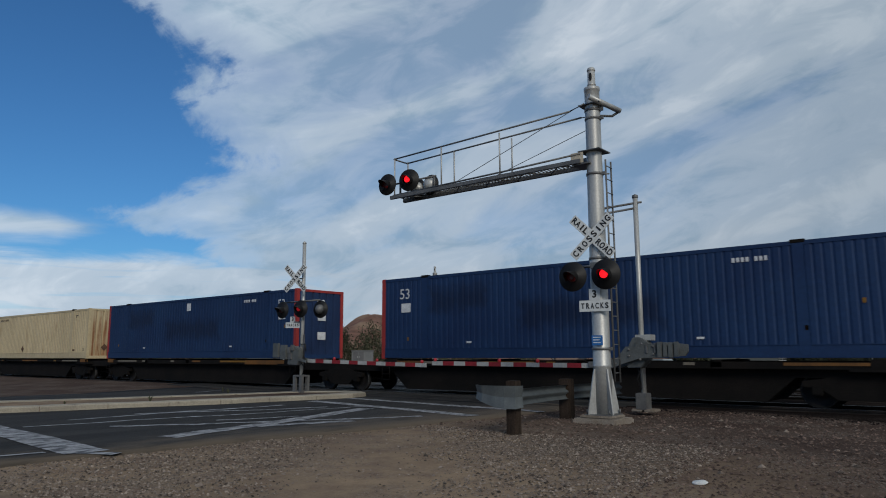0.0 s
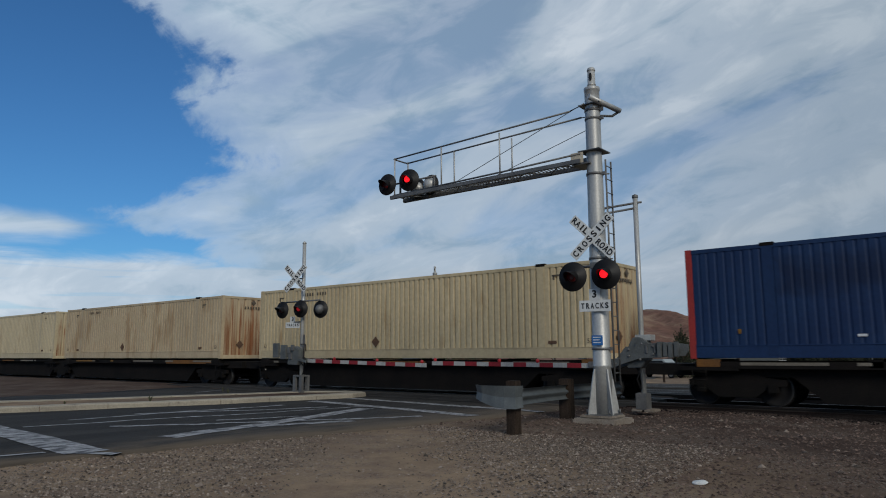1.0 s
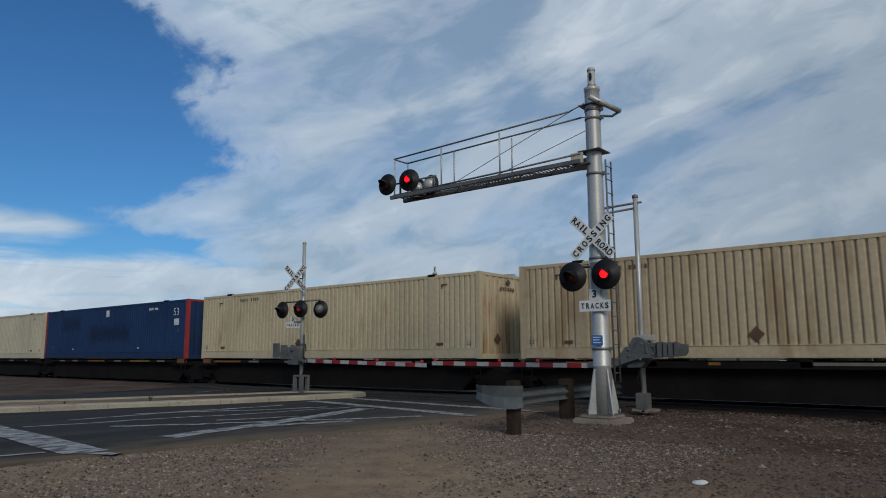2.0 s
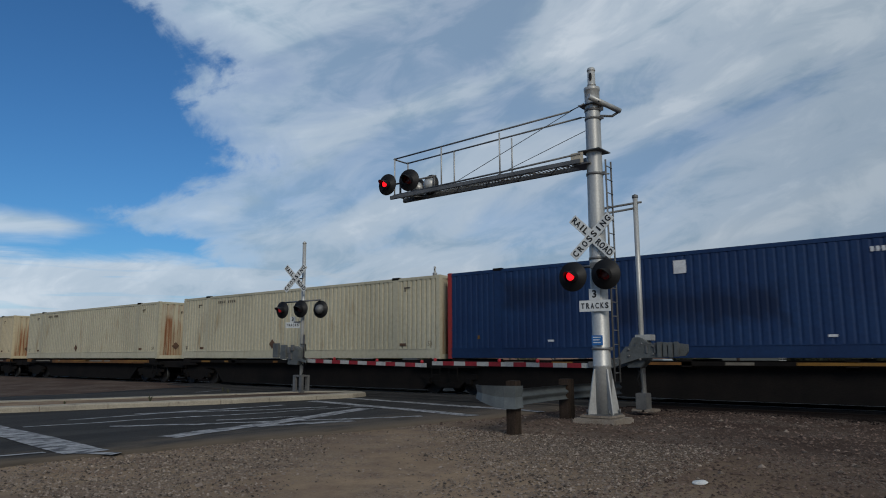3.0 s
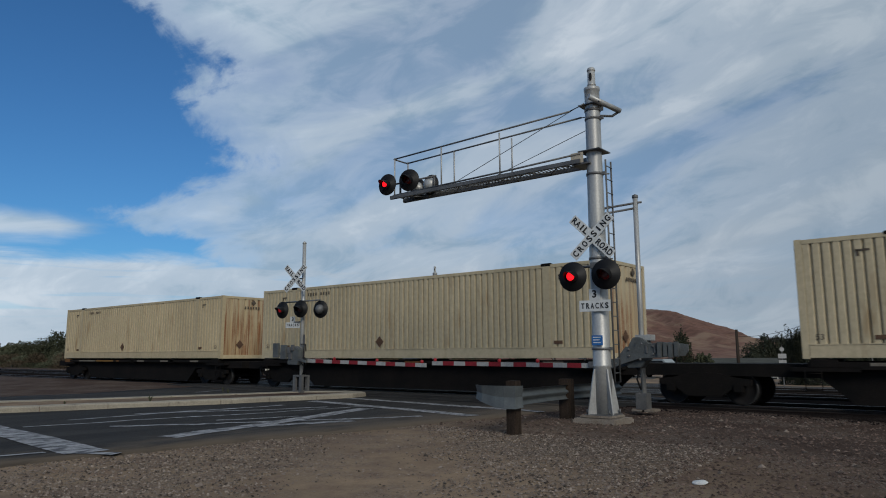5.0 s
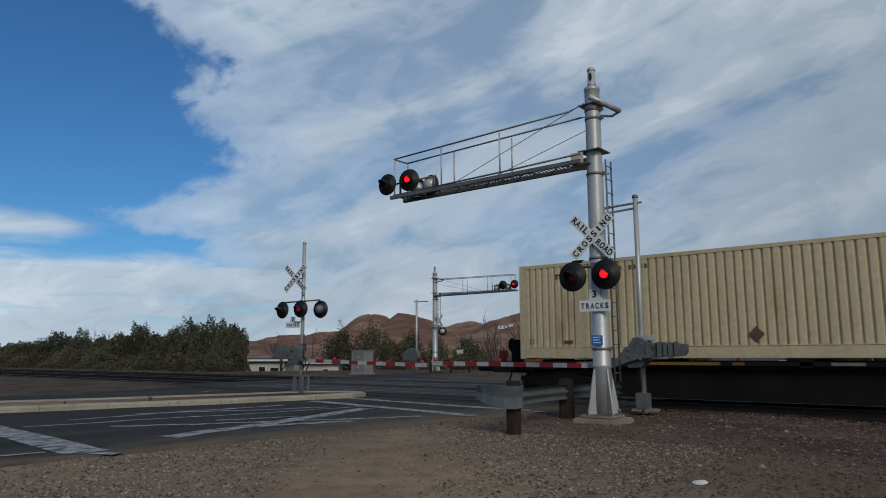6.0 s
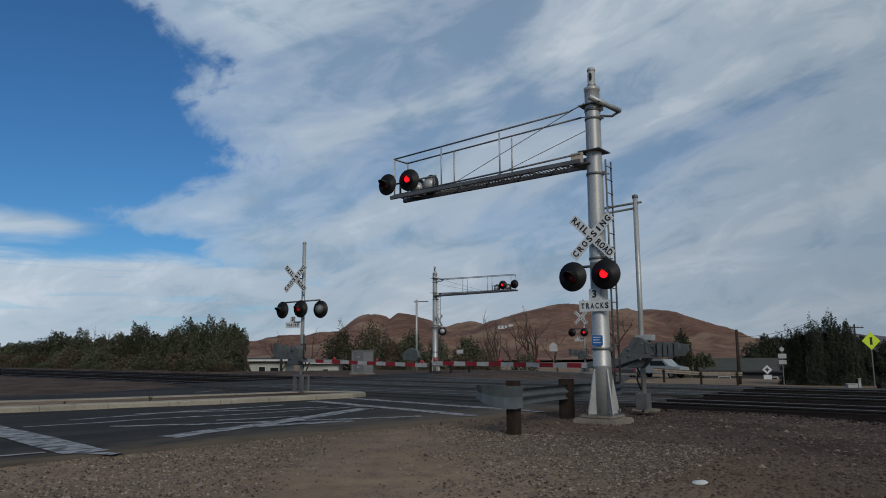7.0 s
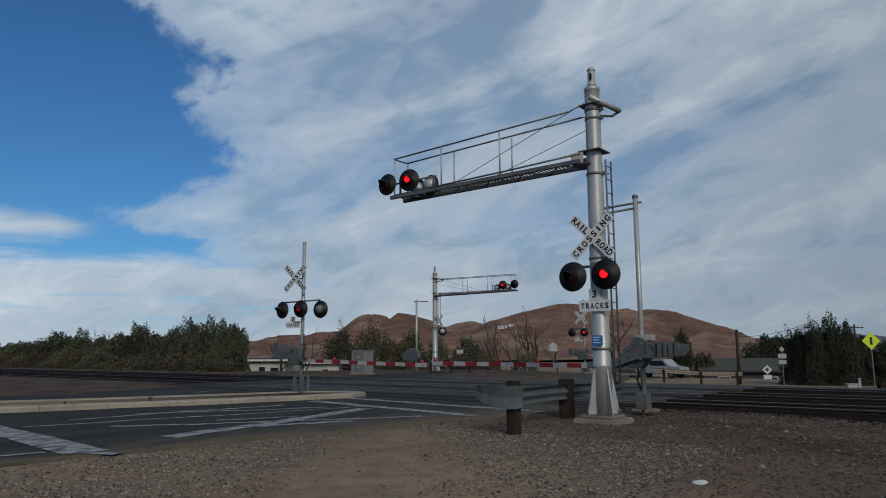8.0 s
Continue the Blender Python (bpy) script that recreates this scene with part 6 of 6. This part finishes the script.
def limb(bm, rnd, start, way, length, r, depth, tips, spread=0.5, upward=0.25):
    pts = [Vector(start)]
    d = Vector(way).normalized()
    for i in range(4):
        d = (d + Vector((rnd.gauss(0, 0.13), rnd.gauss(0, 0.13), upward * 0.15))).normalized()
        pts.append(pts[-1] + d * length / 4)
    add_tube(bm, pts, r, 5 if depth < 2 else 7, radii=[r * (1 - 0.55 * i / 4) for i in range(5)], caps=False)
    tips.append(pts[-1])
    if depth > 0:
        for k in range(rnd.choice((2, 3, 3))):
            q = pts[rnd.choice((2, 3, 4))]
            w = (d + Vector((rnd.gauss(0, spread), rnd.gauss(0, spread), rnd.gauss(upward, 0.3)))).normalized()
            limb(bm, rnd, q, w, length * rnd.uniform(0.55, 0.8), r * 0.5, depth - 1, tips, spread, upward)


def make_tree(x, y, height, width, kind, seed, label, count=1500, leaf=0.17, base=0.0, name="tree"):
    rnd = random.Random(seed)
    t = empty(name, on_ground(x, y, rnd.uniform(0, 360), base), label, "tree" if name == "tree" else "bush", "trees beyond the tracks")
    bm = bmesh.new()
    tips = []
    for k in range(rnd.choice((1, 2, 3))):
        limb(bm, rnd, (rnd.uniform(-0.2, 0.2), rnd.uniform(-0.2, 0.2), -0.2), (rnd.gauss(0, 0.22), rnd.gauss(0, 0.22), 1), height * (0.30 if count else 0.5), (0.03 if count else 0.022) * height, 2 if count else 3, tips, 0.55, 0.35)
    part("trunk", bm, M["bark"], t, "branching trunk")
    if count:
        me = crown_mesh(rnd, height, width, count, leaf)
        me.materials.append(M[kind])
        part("crown", me, None, t, "uneven leafy crown")
    return t


rnd = random.Random(11)
# belt of trees along the far side of the line
for i, (x, y, h, w) in enumerate([(-51.9, 35.8, 4.4, 2.4), (-54.4, 36.6, 4.7, 3.4), (-57.5, 37.0, 5.1, 4.2), (-61.5, 37.5, 5.0, 4.4), (-66.0, 38.3, 4.7, 4.2), (-70.5, 39.0, 4.4, 4.0), (-75.5, 39.6, 5.4, 4.2), (-80.0, 40.0, 4.7, 4.4),
                                  (-86.0, 40.6, 4.4, 5.0), (-92.0, 40.8, 5.2, 5.4), (-98.0, 41.0, 5.2, 5.4), (-105.0, 41.0, 4.5, 5.6), (-112.0, 41.0, 4.0, 6.0), (-119.0, 41.0, 3.8, 6.0), (-128.0, 41.0, 4.1, 7.0), (-139.0, 41.0, 4.4, 8.0),
                                  (-152.0, 41.0, 4.6, 9.0)]):
    make_tree(x, y, h + 0.1, w, "leaf" if i % 2 else "leaf_dark", 100 + i, "dense dark green tree in the belt along the railway", int(13000 - 40 * (-x - 50)), 0.072 + 0.0012 * (-x - 45))
for i in range(16):
    x = -52.0 - 5.2 * i
    make_tree(x, 33.6 + 0.12 * i + rnd.uniform(-0.4, 0.8), rnd.uniform(1.3, 2.3), rnd.uniform(2.8, 4.6), "leaf_dry" if i % 2 else "leaf", 300 + i, "dry brownish bush at the foot of the tree belt", 2200, 0.10, name="bush")
for i, (x, y, h) in enumerate([(-48.2, 34.6, 3.4), (-84.0, 39.0, 4.6), (-77.5, 38.0, 4.2)]):
    make_tree(x, y, h, 2.5, "leaf_dry", 400 + i, "bare leafless tree beside the green belt", 0)
for i in range(16):
    x = -50.5 - 4.4 * i + rnd.uniform(-0.8, 0.8)
    make_tree(x, 32.9 + rnd.uniform(-0.3, 0.3), rnd.uniform(0.6, 1.0), rnd.uniform(2.6, 4.4), "leaf_dry" if i % 3 == 0 else "leaf_dark", 350 + i, "low dark scrub beside the railway bank", 1100, 0.09, name="bush")
# trees in front of the hills
for i, (x, y, h, w, k) in enumerate([(-57.5, 53.0, 6.2, 4.8, "leaf_dark"), (-54.2, 54.3, 6.4, 5.2, "leaf"), (-50.6, 57.0, 5.6, 3.6, "leaf_dark"), (-48.2, 58.4, 5.2, 3.4, "leaf"), (-45.6, 60.8, 4.9, 4.6, "leaf"), (-52.6, 56.0, 5.0, 4.0, "leaf_dry"),
                                     (-27.6, 74.5, 6.0, 2.8, "leaf_dark"), (-26.0, 76.5, 3.6, 2.4, "leaf_dark")]):
    make_tree(x, y, h, w, k, 500 + i, "rounded green tree standing before the hills", 8000, 0.11)
for i, (x, y, h) in enumerate([(-37.6, 54.4, 5.2), (-35.0, 56.6, 6.2), (-36.6, 55.6, 4.6), (-40.0, 56.5, 4.8), (-29.1, 61.4, 6.6), (-60.5, 47.0, 4.4), (-53.5, 44.5, 4.2), (-33.5, 58.5, 5.0)]):
    make_tree(x, y, h, 3.5, "leaf_dry", 600 + i, "bare leafless brown tree beyond the crossing", 0)
for i in range(10):
    x, y = -52 + 1.8 * i + rnd.uniform(-1, 1), 50.0 + 0.35 * i + rnd.uniform(-1.0, 3.0)
    make_tree(x, y, rnd.uniform(1.5, 2.6), rnd.uniform(2.2, 3.6), "leaf_dry" if i % 3 else "leaf", 700 + i, "dry brown desert bush beyond the far road", 1300, 0.10, name="bush")
# evergreens on the other side
for i, (x, y, h, w) in enumerate([(-12.9, 58.6, 4.5, 2.5), (-11.7, 58.8, 5.3, 2.8), (-10.6, 59.4, 5.6, 2.7), (-9.7, 59.8, 5.1, 2.2), (-8.9, 60.6, 4.0, 1.9), (-7.6, 61.0, 3.5, 2.4), (-6.2, 61.6, 3.3, 2.6), (-4.6, 61.9, 2.7, 3.0), (-2.5, 62.0, 2.4, 3.2)]):
    make_tree(x, y, h + 0.1, w, "leaf_black", 800 + i, "dense dark evergreen tree beside the far road", 24000, 0.058)
for i, (x, y, h, w) in enumerate([(-26.3, 95.6, 5.4, 4.0), (-24.9, 96.8, 6.2, 4.2), (-23.2, 98.0, 6.6, 4.4), (-21.5, 99.0, 6.6, 4.6)]):
    make_tree(x, y, h, w, "leaf_black", 860 + i, "dark rounded tree behind the low house", 9000, 0.13)

# ---- hills ----
M["hill"] = material("red_brown_hillside", (0.165, 0.088, 0.062), 0.95, second=(0.115, 0.062, 0.046), scale=0.012, fine=0.12, fine_amt=0.30, rust=(0.22, 0.145, 0.098), rust_at=0.53, space="World", bump=0.0)
# distance haze of the far ridge is put into its purple-grey base colour
M["far_hill"] = material("hazy_far_ridge", (0.13, 0.115, 0.13), 0.95, scale=0.004, space="World")
SIDE, DEEP = Vector((0.777, 0.629)), Vector((-0.629, 0.777))


def hill_height(bumps, u, v, rough):
    z = 0.0
    for bu, bv, h, wl, wr, wv in bumps:
        w = wl if u < bu else wr
        z = max(z, h * math.exp(-abs((u - bu) / w) ** 1.75) * math.exp(-((v - bv) / wv) ** 2))
    gully = abs(noise.noise(Vector((u * 0.022, v * 0.012, 1)))) + 0.5 * abs(noise.noise(Vector((u * 0.06, v * 0.03, 5)))) + 0.3 * abs(noise.noise(Vector((u * 0.15, v * 0.06, 9))))
    return z + min(1.0, z / 15) * rough * (0.7 - 1.6 * gully)


def make_hill(label, bumps, u0, u1, v0, v1, mat, rough=3.0, nu=150, nv=50, name="hill"):
    """Hill from broad bumps (across, along, height, half widths), with gullies."""
    verts, faces = [], []
    for j in range(nv + 1):
        v = v0 + (v1 - v0) * j / nv
        for i in range(nu + 1):
            u = u0 + (u1 - u0) * i / nu
            z = hill_height(bumps, u, v, rough)
            p = SIDE * u + DEEP * v
            verts.append((p.x, p.y, z - 4.0))
    n = nu + 1
    for j in range(nv):
        for i in range(nu):
            faces.append((j * n + i, j * n + i + 1, (j + 1) * n + i + 1, (j + 1) * n + i))
    me = bpy.data.meshes.new(name)
    me.from_pydata(verts, [], faces)
    me.shade_smooth()
    me.materials.append(mat)
    return tagged(new(name, me), label, "hill", "hills", "structure")


make_hill("bare reddish-brown desert hill with two rounded tops", [(-80, 800, 50, 46, 60, 200), (-124, 800, 30.5, 60, 40, 200), (-66, 800, 46.5, 34, 34, 200), (-45, 810, 52, 42, 75, 200), (33, 840, 42.5, 90, 60, 150), (-165, 780, 26, 72, 60, 180), (-250, 760, 10, 140, 120, 160), (0, 620, 20, 200, 160, 90)], -420, 130, 420, 1150, M["hill"], 3.4, 260, 80)
BROAD = [(140, 800, 59.5, 150, 160, 210), (196, 800, 55, 60, 60, 200), (234, 800, 53.5, 90, 82, 200), (280, 700, 18, 90, 70, 120), (120, 600, 22, 180, 140, 90)]
make_hill("bare broad red-brown desert hill beyond the town", BROAD, -160, 480, 420, 1150, M["hill"], 3.4, 260, 80)
make_hill("low hazy purple ridge on the skyline", [(1050, 2600, 62, 500, 700, 300), (1500, 2700, 75, 300, 500, 300)], 300, 3000, 2000, 3300, M["far_hill"], 6.0, 90, 24)



def hill_house():
    u, v = 58.0, 670.0
    p = SIDE * u + DEEP * v
    z = hill_height(BROAD, u, v, 3.4) - 4.0
    h = empty("house", pose(p.x, p.y, z, 0, 0, 39), "white house far up on the hillside", "house", "houses beyond the tracks")
    box_part("wall", (-6, -4, -4, 2.5, 4, 2.6), M["trim_white"], h, "white wall")
    box_part("wing", (4.0, -4, -4, 8, 4, 3.4), M["trim_white"], h, "lower white wing")
    box_part("roof", (-6.4, -4.4, 2.6, 2.9, 4.4, 3.0), M["roof_grey"], h)
    for k in (-4.6, -1):
        box_part("window", (k, -4.06, 0.4, k + 1.6, -4.01, 1.8), M["glass_dark"], h)


hill_house()

# ---- small things on the ground ----


def weed(x, y, z, height, seed):
    r = random.Random(seed)
    w = empty("weed", pose(x, y, z), "small dry green weed growing at the kerb", "weed", "weeds")
    for k in range(14):
        a, lean = r.uniform(0, 6.3), r.uniform(0.1, 0.7)
        h = height * r.uniform(0.5, 1.0)
        tip = Vector((math.cos(a) * lean * h, math.sin(a) * lean * h, h))
        side = Vector((-math.sin(a), math.cos(a), 0)) * 0.012
        bm = bmesh.new()
        m = tip * 0.55 + Vector((0, 0, h * 0.12))
        vs = [bm.verts.new(q) for q in (-side, side, m + side, m - side, tip, Vector((0, 0.01, 0.0)))]
        bm.faces.new((vs[0], vs[1], vs[2], vs[3]))
        bm.faces.new((vs[3], vs[2], vs[4]))
        part("blade", bm, M["leaf"], w)


weed(-18.75, 10.25, 0.13, 0.26, 1)
weed(-19.5, 8.3, 0.13, 0.12, 2)
weed(-20.9, 14.2, 0.11, 0.2, 3)
weed(-23.3, 15.6, 0.03, 0.22, 4)



def litter():
    c = empty("discarded_lid", pose(-2.82, 7.93, ground_height(-2.82, 7.93) + 0.004, 6, -5, 20), "crumpled white plastic lid lying on gravel", "litter")
    bm = bmesh.new()
    add_lathe(bm, [(0.066, 0.0), (0.074, 0.010), (0.069, 0.018), (0.055, 0.016), (0.047, 0.026), (0.01, 0.028)], 18)
    for v in bm.verts:
        v.co.z += 0.012 * noise.noise(v.co * 14)
        v.co.x *= 1.15
    part("lid", bm, M["trim_white"], c)


litter()


def pebbles(name, count, seed, area, size, keep, mat, label):
    """Loose stones lying on the ground, joined because nobody could count them."""
    rnd = random.Random(seed)
    verts, faces = [], []
    for _ in range(count):
        x, y = rnd.uniform(area[0], area[1]), rnd.uniform(area[2], area[3])
        if not keep(x, y, rnd):
            continue
        r = size * (0.35 + 1.3 * rnd.random() ** 3)
        z = ground_height(x, y) + r * 0.2
        n = len(verts)
        a = rnd.uniform(0, 6.3)
        k = rnd.uniform(0.6, 1.0)
        for i in range(5):
            b = a + i * 1.2566
            q = r * rnd.uniform(0.75, 1.15)
            verts.append((x + q * math.cos(b), y + q * k * math.sin(b), z + r * rnd.uniform(-0.25, 0.15)))
        verts.append((x + r * rnd.uniform(-0.3, 0.3), y + r * rnd.uniform(-0.3, 0.3), z + r * rnd.uniform(0.4, 0.75)))
        faces += [(n + i, n + (i + 1) % 5, n + 5) for i in range(5)]
    me = bpy.data.meshes.new(name)
    me.from_pydata(verts, [], faces)
    me.materials.append(mat)
    tagged(new(name, me), label, "gravel", kind="stuff")


def dirt_side(x, y, rnd):
    if x < road_edge(y) - 0.35 * rnd.random():
        return False
    # a worn wheel track of bare tan dirt crosses the gravel
    a, b = Vector((-5.0, 4.6)), Vector((-9.0, 9.6))
    f = min(1.0, max(0.0, (Vector((x, y)) - a).dot(b - a) / (b - a).length_squared))
    off = (Vector((x, y)) - a.lerp(b, f)).length + 0.5 * noise.noise(Vector((x * 0.8, y * 0.8, 2)))
    return rnd.random() < 0.05 + 0.95 * smooth_step(off, 0.5, 1.5)


pebbles("gravel", 55000, 5, (-11, -3.2, 3.0, 11), 0.017, dirt_side, M["stone"], "small brown and grey gravel scattered on dirt")
pebbles("gravel", 22000, 15, (-3.6, 4, 4.0, 11), 0.019, dirt_side, M["stone_dark"], "small dark reddish gravel scattered on dirt")
pebbles("gravel", 14000, 6, (-10, 8, 10.5, 17.6), 0.028, dirt_side, M["stone_dark"], "coarser reddish gravel round the signal footing")
pebbles("gravel", 900, 8, (-11, 5, 3.5, 17.4), 0.036, dirt_side, M["stone"], "larger loose stones on the dirt")
pebbles("ballast_stones", 9000, 9, (-8.5, 10, 17.4, 21.5), 0.035, lambda x, y, r: True, M["ballast"], "crushed dark ballast stones beside the rails")


def make_ties():
    bm = bmesh.new()
    add_box(bm, -0.115, -1.3, -0.20, 0.115, 1.3, -0.055)
    me = mesh_of("tie", bm, M["tie"])
    r = random.Random(3)
    for track in track_list:
        for i in range(70):
            part("tie", me, None, track, m=pose(-8.1 + 0.52 * i + r.uniform(-0.02, 0.02), r.uniform(-0.03, 0.03), 0.0, 0, 0, r.uniform(-1, 1)))


make_ties()


# ---- what moves ----
RUN = [(0.0, 0.0), (8.0, 258.4)]      # seconds, metres the train has rolled
FLASH, FLASH_START, FAR_SHIFT = 0.6045, 0.05, 0.325


def flash_rows(home, lit_first, shift):
    """Swings a bulb half round at each change, in three short steps; its dark back stands for the lamp being off."""
    rows, angle, lit = [], 0.0 if lit_first else 180.0, lit_first
    rows.append((0.0, home @ pose(0, 0, 0, 0, 0, angle)))
    t = FLASH_START + shift
    while t < 7.93:
        if t > 0.04:
            rows.append((t - 0.034, home @ pose(0, 0, 0, 0, 0, angle)))
            rows.append((t, home @ pose(0, 0, 0, 0, 0, angle + 60)))
            rows.append((t + 0.034, home @ pose(0, 0, 0, 0, 0, angle + 120)))
            rows.append((t + 0.068, home @ pose(0, 0, 0, 0, 0, angle + 180)))
        angle += 180
        t += FLASH
    rows.append((8.0, home @ pose(0, 0, 0, 0, 0, angle)))
    return rows


def motions():
    for thing in TRAIN:
        start = thing.matrix_basis.copy()
        walk(thing, [(t, Matrix.Translation((d, 0, 0)) @ start) for t, d in RUN])
    for key, lit, shift in (("left", False, 0.0), ("right", True, 0.0), ("far_left", True, FAR_SHIFT), ("far_right", False, FAR_SHIFT)):
        for bulb in BULBS[key]:
            walk(bulb, flash_rows(bulb.matrix_basis.copy(), lit, shift))


motions()
